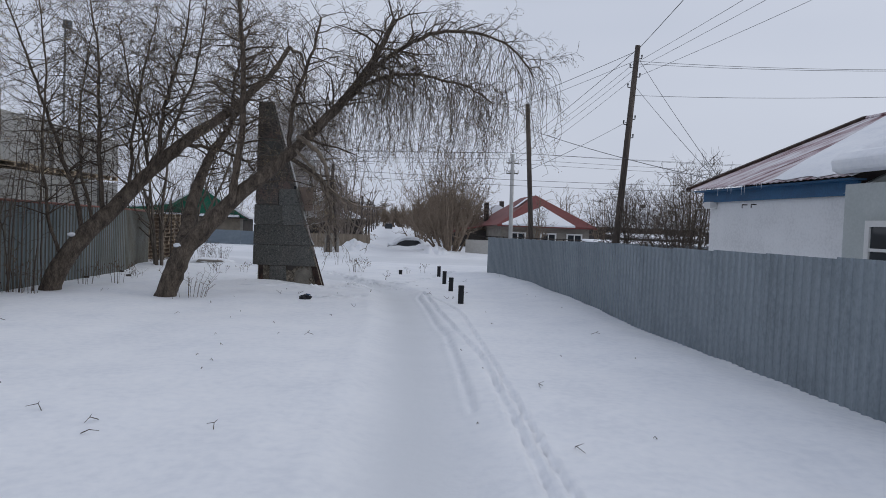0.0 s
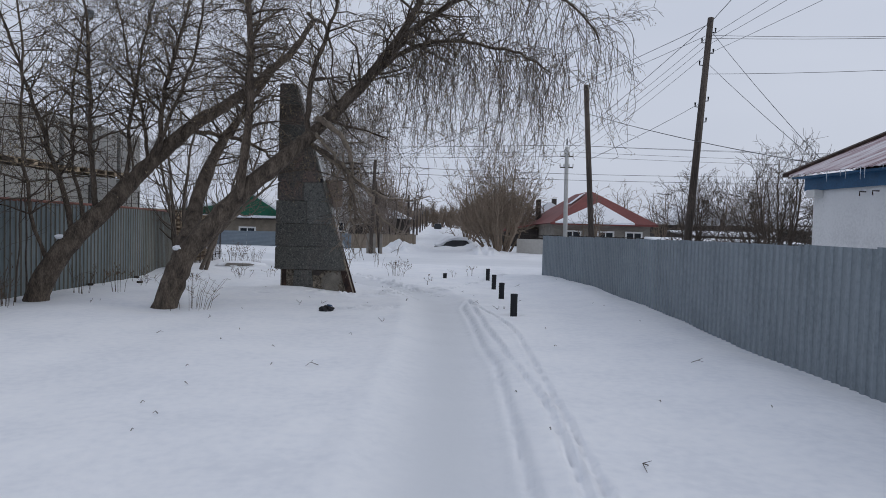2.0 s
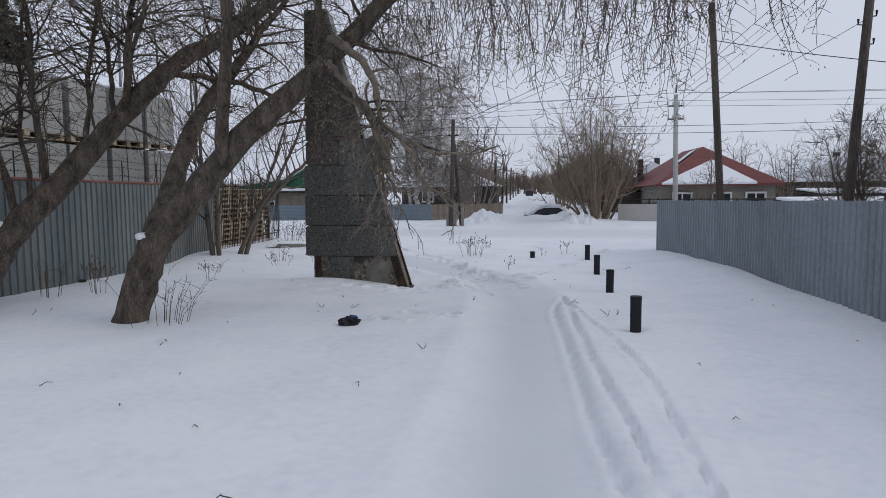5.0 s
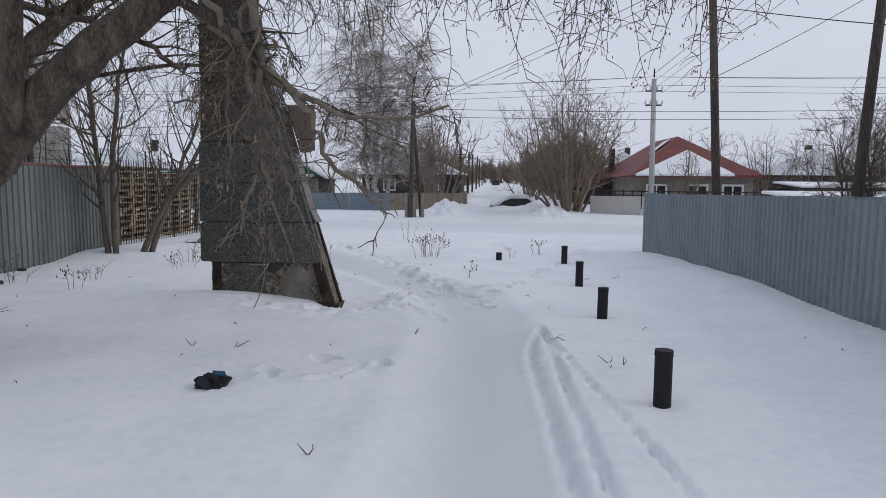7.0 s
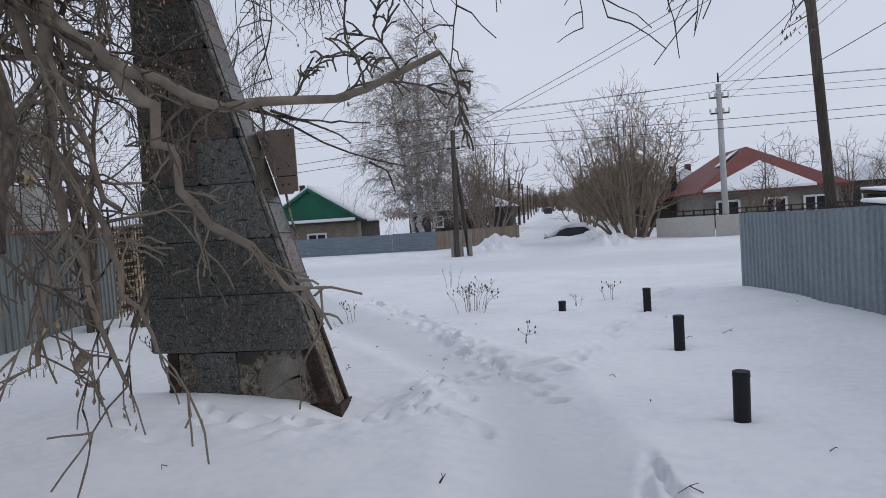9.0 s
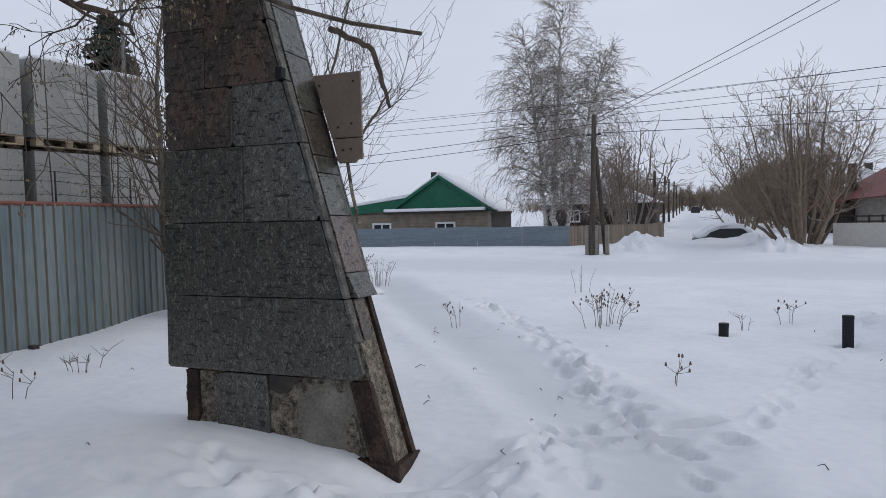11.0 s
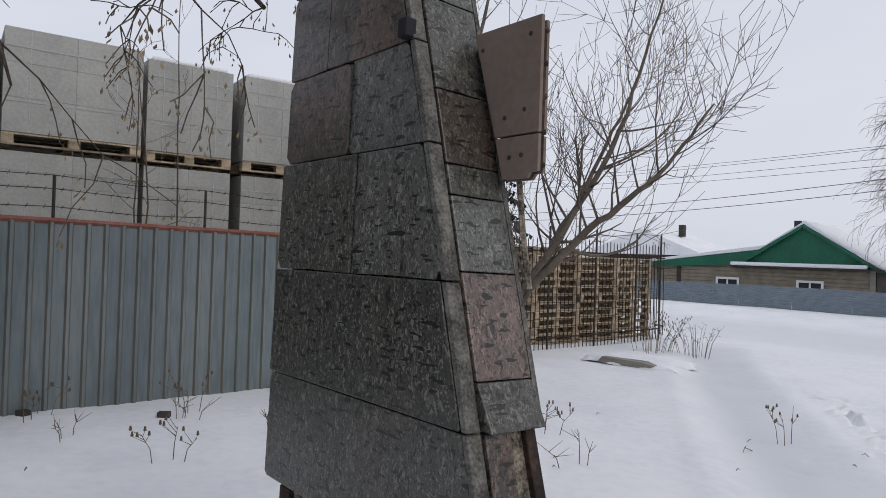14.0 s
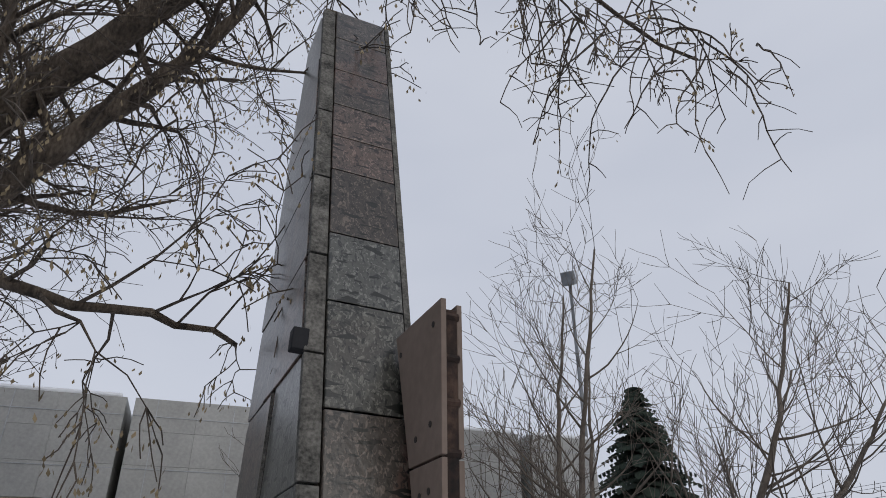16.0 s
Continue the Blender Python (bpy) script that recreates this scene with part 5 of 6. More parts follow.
def load(x, y, z, L, W, H, label):
    ob = thing("block_pallet", (x, y, z), random.uniform(-1.5, 1.5), label, "pallet of blocks", "stacked pallets of blocks")
    pallet_parts(ob, L, W, 0)
    rows, cols = 3, 2
    bh, bl = (H - 0.15) / rows, L / cols
    for r in range(rows):
        for c in range(cols):
            for k in range(2):
                part("block", block_mesh(W / 2 - 0.001, bl - 0.001, bh - 0.001), M_block, ob, at=pose((k - 0.5) * W / 2, (c - 0.5) * bl, 0.14 + bh * (r + 0.5)))
    film = Buf()
    for u in (-0.32, 0.3):
        film.box((W / 2 + 0.004, u * L, 0.14 + H / 2 - 0.07), (0.004, 0.009, H - 0.16))
    for u in (0.3, 0.82):
        film.box((W / 2 + 0.006, 0, 0.14 + u * (H - 0.15)), (0.003, L, 0.008))
    part("strap", film, M_film, ob, "pale stretch film bands")
    return ob


LX = -10.9
yy = [3.2, 4.75, 6.3, 7.85, 9.4, 10.95, 12.5, 14.02, 15.52, 17.05, 18.3, 19.55, 20.8]
for i, y in enumerate((10.4, 12.0, 13.6, 15.2, 16.5, 17.9, 19.2, 20.5)):
    for tier in (1, 2):
        load(LX - 1.45, y + 0.72, -0.22 + 1.34 * tier, 1.25, 1.1, 1.28, "film-wrapped aerated concrete blocks on a timber pallet, second row")
for i, y in enumerate(yy):
    L = 1.42 if y < 17 else 1.08
    off = 0.0 if y < 17 else -0.25
    for tier, z in enumerate((-0.22, 1.12, 2.47)):
        H = 1.30
        ld = load(LX + off + random.uniform(-0.03, 0.03), y + (0.72 if y < 17 else 0.55), z, L, 1.15, H, ("film-wrapped aerated concrete blocks on a timber pallet, on the ground" if tier == 0 else "film-wrapped aerated concrete blocks on a timber pallet, stacked on another load"))
        if tier == 2 and i not in (3, 8):
            part("snow_cap", Buf().box((0, 0, H + 0.02), (1.05, L - 0.12, 0.07)), M_snow, ld, "thin snow on top", bevel=0.03)

# ---------- rebar fence with pallet stacks ----------
RF = [(-9.7, 22.1), (-10.2, 27.0)]
rf_ob = thing("rebar_fence", (0, 0, 0), 0, "dark rebar fence with pointed bars before stacked pallets", "fence")
n = 44
for i in range(n + 1):
    t = i / n
    x, y = RF[0][0] + (RF[1][0] - RF[0][0]) * t, RF[0][1] + (RF[1][1] - RF[0][1]) * t
    big = i % 12 == 0 or i == n
    h = 1.98 if big else 1.78 + random.uniform(-0.03, 0.03)
    r = 0.02 if big else 0.0085
    part("post" if big else "bar", Buf().tube([(x, y, -0.5), (x, y, h - 0.04), (x, y, h)], [r, r, r * (0.9 if big else 0.2)], 5), M_dark if big else M_rust, rf_ob)
for z in (0.05, 1.55):
    part("rail", Buf().tube([(RF[0][0] - 0.02, RF[0][1], z), (RF[1][0] - 0.02, RF[1][1], z)], [0.014] * 2, 4), M_rust, rf_ob)
leaf = thing("gate_leaf", (-10.2, 27.05, 0), 0, "narrow rebar gate leaf standing open by the end post", "gate")
for i in range(3):
    part("bar", Buf().tube([(-0.03 - 0.1 * i, 0.12, -0.1), (-0.05 - 0.13 * i, 0.12, 1.85)], [0.008] * 2, 5), M_dark, leaf)
for z in (0.1, 1.5):
    part("rail", Buf().tube([(-0.02, 0.12, z), (-0.24, 0.12, z)], [0.014] * 2, 4), M_dark, leaf)
proto = thing("wood_pallet", (-10.62, 22.85, -0.25), 0, "weathered empty timber pallet lying in a tall stack", "pallet", "stacked empty pallets")
pallet_parts(proto, 1.16, 0.8, 0)
for s in range(4):
    for k in range(13 if s != 3 else 12):
        if s == 0 and k == 0:
            continue
        if k % 13 == 12 and s == 2:
            continue
        copy_thing(proto, pose(-10.62 - 0.12 * s + random.uniform(-0.04, 0.04), 22.9 + 1.24 * s + random.uniform(-0.03, 0.03), -0.25 + 0.145 * k, 0, 0, random.uniform(-2.5, 2.5)))

# ---------- houses ----------
def window(parent, c, w, h, ang, bars=1, name="window"):
    """A framed window in a wall; ang is the wall's turn."""
    win = part(name, Buf().box((0, -0.02, 0), (w, 0.06, h)), M_glass, parent, "dark panes in a white frame", at=pose(*c, 0, 0, ang))
    t = max(0.05, w * 0.1)
    fr = Buf()
    for sx in (-1, 1):
        fr.box((sx * (w / 2), -0.06, 0), (t, 0.05, h + t))
    for sz in (-1, 1):
        fr.box((0, -0.06, sz * h / 2), (w - t, 0.05, t))
    for k in range(bars):
        fr.box((-w / 2 + w * (k + 1) / (bars + 1), -0.057, 0), (t * 0.7, 0.04, h - t))
    part("window_frame", fr, M_frame, win)
    part("window_sill", Buf().box((0, -0.1, -h / 2 - t * 0.7), (w + 2 * t, 0.12, t * 0.4)), M_frame, win)
    return win


# white house beside the yard fence
ANG = 90 + 7.3
H1 = thing("white_house", (6.62, 16.9, 0), ANG - 180, "whitewashed house with blue eaves board and dark red snowy roof", "house")
# local x runs along the street towards the start, local y away from the street
part("wall", Buf().box((2.6, 2.9, 0.9), (5.2, 5.8, 2.9)), M_white, H1, bevel=0.01)
part("wall", Buf().box((9.7, 2.7, 0.9), (9.0, 6.2, 3.1)), M_white2, H1, "pale grey-green rendered wall")
part("blue_fascia", Buf().box((2.45, -0.06, 2.42), (5.3, 0.06, 0.26)), M_blue, H1, "blue painted eaves board", bevel=0.005)
part("soffit_board", Buf().box((2.45, -0.16, 2.56), (5.5, 0.3, 0.03)), M_blue, H1, "blue painted soffit")
part("white_bracket", Buf().box((0.18, -0.1, 2.22), (0.3, 0.18, 0.16)), M_frame, H1, bevel=0.01)
RW, RH, OV = 4.3, 2.05, 0.42
b = Buf()
n = 60
for side in (0, 1):
    k = len(b.v)
    for i in range(n + 1):
        x = -0.35 + 5.7 * i / n
        zz = 0.02 * math.sin(i * math.pi)
        for j in range(2):
            yv = -OV if j == 0 else RW
            z = 2.6 + (yv + OV) / (RW + OV) * RH + (0.022 if i % 2 else 0)
            if side:
                yv = 2 * RW - yv
            b.v.append((x, yv, z))
    for i in range(n):
        b.f.append((k + 2 * i, k + 2 * i + 2, k + 2 * i + 3, k + 2 * i + 1))
rp = part("roof", b, M_redroof, H1, "faded dark red corrugated roof sheet")
sm = rp.modifiers.new("thick", "SOLIDIFY")
sm.thickness = 0.02
part("gable", fix_normals(Buf().prism([(0, 2.3), (8.6, 2.3), (4.3, 4.5)], 0, 0.1)), M_dark, H1, at=pose(0.02, 0, 0, 0, 0, 90))
part("verge_sheet", fix_normals(Buf().prism([(-OV - 0.03, 2.58), (-OV - 0.03, 2.66), (RW, 2.69 + RH), (RW, 2.6 + RH)], -0.05, 0.14)), M_rust, H1, "dark red bare roof verge", at=pose(-0.28, 0, 0, 0, 0, 90))
part("ridge_cap", Buf().tube([(-0.35, RW, 2.62 + RH), (5.3, RW, 2.62 + RH)], [0.06] * 2, 6), M_redroof, H1)


def snow_sheet(x0, x1, y0, y1, zf, thick, seed, nx=30, ny=14, fade=0.25, skew=0.0):
    """A lumpy snow layer with rounded edges over a roof plane."""
    rr = random.Random(seed)
    ph = [rr.uniform(0, 6) for _ in range(4)]
    b = Buf()
    for j in range(ny + 1):
        for i in range(nx + 1):
            u, v = i / nx, j / ny
            e = min(u, 1 - u, v, 1 - v) / fade
            th = thick * min(1, e) ** 0.5 * (1 + 0.15 * math.sin(5 * u + ph[0]) + 0.1 * math.sin(9 * v + 4 * u + ph[1]))
            xx = x0 + skew * v + (x1 - x0 - skew * v) * u + (0.08 * math.sin(11 * v + ph[2]) if i in (0, nx) else 0)
            yy = y0 + (y1 - y0) * v + (0.05 * math.sin(17 * u + ph[3]) if j in (0, ny) else 0)
            b.v.append((xx, yy, zf(xx, yy) + th))
    for j in range(ny):
        for i in range(nx):
            k = j * (nx + 1) + i
            b.f.append((k, k + 1, k + nx + 2, k + nx + 1))
    return b


zr = lambda x, y: 2.63 + (y + OV) / (RW + OV) * RH
part("roof_snow", snow_sheet(3.1, 5.7, -0.38, 4.35, zr, 0.12, 1, 40, 24, 0.12, -2.5), M_snow, H1, "smooth snow lying on the roof", smooth=True)
zr2 = lambda x, y: 2.78 + (y + 0.45) / 4.75 * 1.9
part("roof", fix_normals(Buf().box((9.8, 1.95, 3.66), (8.9, 5.2, 0.05), Euler((math.atan(0.4), 0, 0)).to_matrix())), M_dark, H1)
part("roof_snow", snow_sheet(5.05, 14.4, -0.55, 4.4, zr2, 0.3, 3, 40, 18, 0.08), M_snow, H1, "thick snow slab overhanging the eaves", smooth=True)
part("snow_lip", fix_normals(Buf().prism([(-0.62, 2.66), (-0.45, 2.62), (0.2, 2.9), (0.2, 3.2), (-0.5, 2.98), (-0.66, 2.85)], 0, 9.2)), M_snow, H1, at=pose(14.3, 0, 0, 0, 0, 90), smooth=False, bevel=0.05)
part("gable", fix_normals(Buf().prism([(-0.4, 2.3), (5.8, 2.3), (4.3, 4.6)], 0, 0.1)), M_white2, H1, at=pose(5.25, 0, 0, 0, 0, 90))
window(H1, (6.35, -0.4, 1.2), 1.0, 1.15, 0, 1)
part("window_bar", Buf().box((6.35, -0.465, 1.35), (0.95, 0.04, 0.05)), M_frame, H1)
for i in range(7):
    x = 1.1 + 0.28 * i + random.uniform(-0.1, 0.1)
    part("icicle", Buf().tube([(x, -0.42, 2.6), (x, -0.42, 2.6 - random.uniform(0.06, 0.22))], [0.008, 0.002], 5), M_ice, H1)
for x in (1.6, 1.95):
    part("wall_hook", Buf().tube([(x, 0, 2.2), (x, -0.12, 2.2), (x, -0.12, 2.12)], [0.012] * 3, 5), M_rust, H1)


def timber_wall(parent, x0, x1, z0, z1, y, n, mat):
    for k in range(n):
        h = (z1 - z0) / n
        part("plank", Buf().box(((x0 + x1) / 2, y, z0 + h * (k + 0.5)), (x1 - x0, 0.05, h - 0.015)), mat, parent)


# green-gabled house
G = thing("green_gabled_house", (-13.78, 46.1, -0.1), 9.0, "low timber-clad house with a green gable under a snowy roof", "house")
part("wall", Buf().box((-5.5, 3.0, 0.5), (11.0, 6.0, 2.1)), M_brick, G)
timber_wall(G, -10.9, 0.02, -0.3, 1.4, -0.04, 10, M_brick)
part("corner_post", Buf().box((0.02, -0.05, 0.5), (0.18, 0.14, 2.0)), M_slab, G)
part("corner_post", Buf().box((-8.4, -0.08, 0.5), (0.2, 0.08, 2.0)), M_dark, G)
part("gable", fix_normals(Buf().prism([(-5.6, 1.5), (0.25, 1.5), (-2.65, 3.25)], -0.1, 0.05)), M_green, G, "green painted gable boards")
part("verge_board", fix_normals(Buf().prism([(0.3, 1.38), (0.45, 1.42), (-2.6, 3.42), (-2.7, 3.32)], -0.35, -0.1)), M_green, G)
part("verge_board", fix_normals(Buf().prism([(-5.7, 1.5), (-2.62, 3.42), (-2.7, 3.22), (-5.5, 1.42)], -0.35, -0.1)), M_green, G)
part("ledge", Buf().box((-2.6, -0.25, 1.48), (6.2, 0.5, 0.06)), M_dark, G)
part("ledge_snow", Buf().box((-2.9, -0.28, 1.6), (5.6, 0.5, 0.17)), M_snow, G, "snow ridge on the gable ledge", bevel=0.06)
rs = Buf().prism([(-2.65, 3.4), (0.55, 1.42), (0.55, 1.55), (-2.65, 3.6)], -0.3, 6.3)
part("roof", fix_normals(rs), M_snow, G, "snow-covered roof slope", bevel=0.03)
part("roof", fix_normals(Buf().prism([(-2.65, 3.4), (-5.6, 1.5), (-5.7, 1.62), (-2.65, 3.6)], 0.0, 6.3)), M_snow, G, "snow-covered roof slope", bevel=0.03)
part("side_roof", fix_normals(Buf().prism([(-11.6, 1.32), (-4.4, 2.25), (-4.4, 2.05), (-5.6, 1.55), (-11.6, 1.2)], -0.25, 0.0)), M_green, G, "green edge of the lower side roof")
part("roof", fix_normals(Buf().prism([(-11.6, 1.34), (-4.2, 2.3), (-4.2, 2.5), (-11.6, 1.46)], -0.2, 6.0)), M_snow, G, "snow-covered lower side roof", bevel=0.03)
part("chimney", Buf().box((-3.75, 2.6, 3.3), (0.28, 0.28, 0.9)), M_dark, G, "dark stove chimney", bevel=0.01)
for x in (-2.35, -5.95):
    window(G, (x, -0.07, 0.64), 1.0, 0.5, 0, 1)
part("side_plank_wall", Buf().box((0.05, 3.1, 0.5), (0.05, 5.6, 1.8)), M_dark, G, "dark weathered side boards")

# low street fences beyond the cross street
fg = thing("sheet_fence", label="low blue-grey fence of horizontal ribbed sheet before the green-gabled house", category="fence")
a0, a1 = Vector((-34.0, 38.8, 0)), Vector((-8.3, 40.4, 0))
dirv = (a1 - a0).normalized()
Lf = (a1 - a0).length
angf = math.degrees(math.atan2(dirv.y, dirv.x))
k = 0
while k * 2.0 < Lf:
    prof = [p for r in range(14) for p in ((0.0, -0.4 + 0.077 * r), (0.0, -0.365 + 0.077 * r), (-0.025, -0.352 + 0.077 * r), (-0.025, -0.335 + 0.077 * r))]
    b = Buf()
    m = len(prof)
    for bx in (0.0, 1.992):
        b.v += [(bx, y, z) for y, z in prof] + [(bx, y + 0.004, z) for y, z in prof]
    for j in range(m - 1):
        b.f += [(j, j + 1, 2 * m + j + 1, 2 * m + j), (m + j, 3 * m + j, 3 * m + j + 1, m + j + 1)]
    c = a0 + dirv * (2.0 * k)
    part("sheet", b, M_sheetG, fg, at=pose(c.x, c.y, random.uniform(-0.015, 0.015), 0, 0, angf))
    k += 1
bf = thing("board_fence", label="beige weathered board fence beside the braced pole", category="fence")
for i in range(34):
    t = i / 33
    x, y = -8.2 + 3.4 * t, 40.5 + 3.2 * t
    part("board", Buf().box((0, 0, 0.18), (0.13, 0.03, 0.95 + random.uniform(-0.03, 0.03))), M_boardfence, bf, at=pose(x, y, 0, 0, 0, 43))
for i in range(26):
    x, y = -5.2 - 0.087 * i * 0.9, 44.5 + i * 0.9
    if i < 8:
        part("board", Buf().box((0, 0, 0.18), (0.14, 0.03, 0.9)), M_boardfence, bf, at=pose(x, y, 0, 0, 0, 95))

# red-roofed house
R = thing("red_roofed_house", (6.9, 46.0, 0), 5.0, "low timber house with brick-red hipped roof partly under snow", "house")
part("wall", Buf().box((0.0, 6.0, 0.55), (6.1, 12.0, 2.2)), M_slab, R)
part("roof", fix_normals((lambda b: (b.v.extend([(-3.4, -0.5, 1.6), (3.4, -0.5, 1.66), (3.4, 12.4, 1.5), (-3.6, 12.4, 1.4), (0.0, 3.4, 3.86), (0.0, 8.8, 3.86)]), b.f.extend([(0, 1, 4), (1, 2, 5, 4), (2, 3, 5), (3, 0, 4, 5), (0, 3, 2, 1)]), b)[-1])(Buf())), M_redfar, R, "brick-red sheet roof")
part("eaves_board", Buf().box((0, -0.5, 1.58), (6.8, 0.05, 0.12)), M_redfar, R)
part("roof_snow", fix_normals((lambda b: (b.v.extend([(-3.1, -0.56, 1.7), (1.9, -0.56, 1.72), (0.1, 1.7, 3.04), (-3.1, -0.56, 1.6), (1.9, -0.56, 1.6), (0.1, 1.9, 2.9)]), b.f.extend([(0, 1, 2), (3, 5, 4), (0, 3, 4, 1), (1, 4, 5, 2), (2, 5, 3, 0)]), b)[-1])(Buf())), M_snow, R, "snow lying on the lower roof slope")
part("roof_snow", fix_normals((lambda b: (b.v.extend([(-1.5, 2.6, 2.96), (-0.35, 3.5, 3.76), (-0.6, 4.3, 3.6), (-1.6, 3.6, 2.9)]), b.f.extend([(0, 1, 2, 3)]), b)[-1])(Buf())), M_snow, R, "thin snow streak")
for x in (-1.9, 0.2, 2.0):
    window(R, (x, -0.03, 0.75), 1.0, 0.75, 0, 1)
part("chimney", Buf().box((-2.9, 8.0, 2.6), (0.35, 0.35, 1.5)), M_dark, R, "dark chimney", bevel=0.01)
part("annex_wall", Buf().box((-4.2, 9.0, 0.4), (2.2, 5.0, 1.5)), M_dark, R, "dark timber annex")
part("annex_roof", fix_normals(Buf().prism([(-5.6, 0.95), (-3.1, 1.5), (-3.1, 1.6), (-5.6, 1.05)], 6.2, 11.8)), M_redfar, R, "low red annex roof")

# rendered low wall with dark rails along the far side of the cross street
lw = thing("low_wall", (0, 0, 0), 0, "low beige rendered wall with a snow drift at its foot", "wall")
for i in range(12):
    x0 = 1.3 + 2.2 * i
    part("wall_panel", Buf().box((x0 + 1.1, 39.7 - 0.35 * (x0 - 1.3) * 0.5, 0.1), (2.19, 0.14, 1.1 + random.uniform(-0.02, 0.02)), Euler((0, 0, -0.17)).to_matrix()), M_beige, lw)
rail = thing("picket_fence", (0, 0, 0), 0, "dark low picket fence above the rendered wall", "fence")
for i in range(60):
    x = 2.0 + 0.38 * i
    part("picket", Buf().box((x, 40.1 - 0.175 * (x - 1.3), 0.55), (0.07, 0.03, 0.75)), M_dark, rail)
for z in (0.7, 0.88):
    part("rail", Buf().tube([(1.6, 40.12, z), (24.5, 36.1, z)], [0.025] * 2, 4), M_dark, rail)

# sheds and yards on the right beyond the fence
for x, y, w, d, h, ang in ((10.5, 33.5, 6, 3, 0.9, 5), (17, 31.0, 6, 3.5, 1.2, -4), (22, 44, 8, 5, 1.6, 3), (14.5, 47, 5, 4, 1.2, 0)):
    s_ = thing("shed", (x, y, -0.2), ang, "dark low timber shed under a thick snow roof", "shed")
    part("wall", Buf().box((0, 0, h / 2), (w, d, h)), M_dark, s_)
    part("roof", Buf().box((0, 0, h + 0.05), (w + 0.5, d + 0.5, 0.1), Euler((0.04, 0, 0)).to_matrix()), M_dark, s_)
    part("roof_snow", Buf().box((0, 0, h + 0.2), (w + 0.5, d + 0.5, 0.12), Euler((0.04, 0, 0)).to_matrix()), M_snow, s_, bevel=0.08)

# far houses along the street
for i, (x, y, w, d, h, ang) in enumerate(((-12.0, 66, 8, 7, 1.9, 5), (-15.5, 84, 9, 7, 2.0, 5), (-18, 105, 9, 8, 2.2, 5), (4.5, 66, 7, 7, 1.8, 5), (3.0, 86, 8, 7, 2.0, 5), (1.0, 108, 8, 8, 2.2, 5), (18, 66, 9, 7, 2.0, 8), (30, 62, 9, 7, 2.2, 0), (-34, 60, 9, 7, 2.2, 10), (-46, 54, 10, 8, 2.4, 0))):
    hs = thing("village_house", (x, y, -0.2), ang, "far single-storey house with dark walls under a snow roof", "house")
    part("wall", Buf().box((0, 0, h / 2), (w, d, h)), M_slab if i % 2 else M_dark, hs)
    part("roof", fix_normals(Buf().prism([(-w / 2 - 0.4, h), (w / 2 + 0.4, h), (0, h + 1.9)], -d / 2 - 0.4, d / 2 + 0.4)), M_dark if i == 1 else M_snow, hs)
    part("chimney", Buf().box((w * 0.15, 0, h + 1.9), (0.4, 0.4, 0.9)), M_dark, hs)
    for k in (-1, 1):
        window(hs, (k * w * 0.22, -d / 2 - 0.02, h * 0.55), 0.9, 0.8, 0, 1)

# snowed-over car
car = thing("parked_car", (-2.3, 45.0, -0.58), 12, "dark parked car buried under a rounded heap of snow", "car")
part("body", Buf().prism([(-1.3, 0.15), (1.3, 0.15), (1.35, 0.5), (0.9, 0.62), (0.5, 0.95), (-0.6, 0.95), (-0.95, 0.6), (-1.35, 0.5)], -0.8, 0.8), M_carp, car, bevel=0.08)
part("snow_load", Buf().prism([(-1.3, 0.52), (-0.95, 0.62), (-0.6, 0.94), (0.5, 0.94), (0.9, 0.62), (1.3, 0.5), (1.32, 0.66), (1.0, 0.84), (0.6, 1.12), (0.1, 1.2), (-0.5, 1.12), (-0.9, 0.84), (-1.33, 0.68)], -0.84, 0.84), M_snow, car, "rounded snow load", bevel=0.16)
for sx in (-0.85, 0.85):
    for sy in (-0.72, 0.72):
        wh = part("wheel", Buf().tube([(sx, sy - 0.08, 0.28), (sx, sy + 0.08, 0.28)], [0.28] * 2, 14), M_black, car)
        part("rim", Buf().tube([(sx, sy - 0.085, 0.28), (sx, sy + 0.085, 0.28)], [0.16] * 2, 10), M_grey, wh)
for i, (y, side) in enumerate(((150, 0.3),)):
    c2 = thing("far_car", (-2.6 - 0.087 * (y - 36) + side, y, -0.2), 5, "dark car standing far down the snowy street", "car")
    part("body", Buf().prism([(-0.8, 0.25), (0.8, 0.25), (0.82, 0.9), (0.62, 1.4), (-0.62, 1.4), (-0.82, 0.9)], -2, 2), M_carp, c2, bevel=0.08)


# distant belt of trees
rnd = random.Random(77)
b = Buf()
for k in range(3600):
    a = rnd.uniform(0, 6.283)
    R_ = rnd.uniform(200, 420)
    x, y = math.cos(a) * R_, 20 + math.sin(a) * R_
    h = rnd.uniform(4, 9)
    kk = len(b.v)
    for j in range(14):
        an = rnd.uniform(0, 6.28)
        zb = h * rnd.uniform(0.0, 0.5)
        dx, dy = math.cos(an) * h * 0.3, math.sin(an) * h * 0.3
        zt = min(h, zb + h * rnd.uniform(0.3, 0.6))
        b.v += [(x - 0.13, y + 0.1, zb), (x + 0.13, y - 0.1, zb), (x + dx, y + dy, zt)]
        b.f.append((kk + 3 * j, kk + 3 * j + 1, kk + 3 * j + 2))
thing("far_trees", label="distant belt of bare trees on the horizon", category="trees", kind="stuff", data=b.mesh("far_trees"), mat=M_bush)


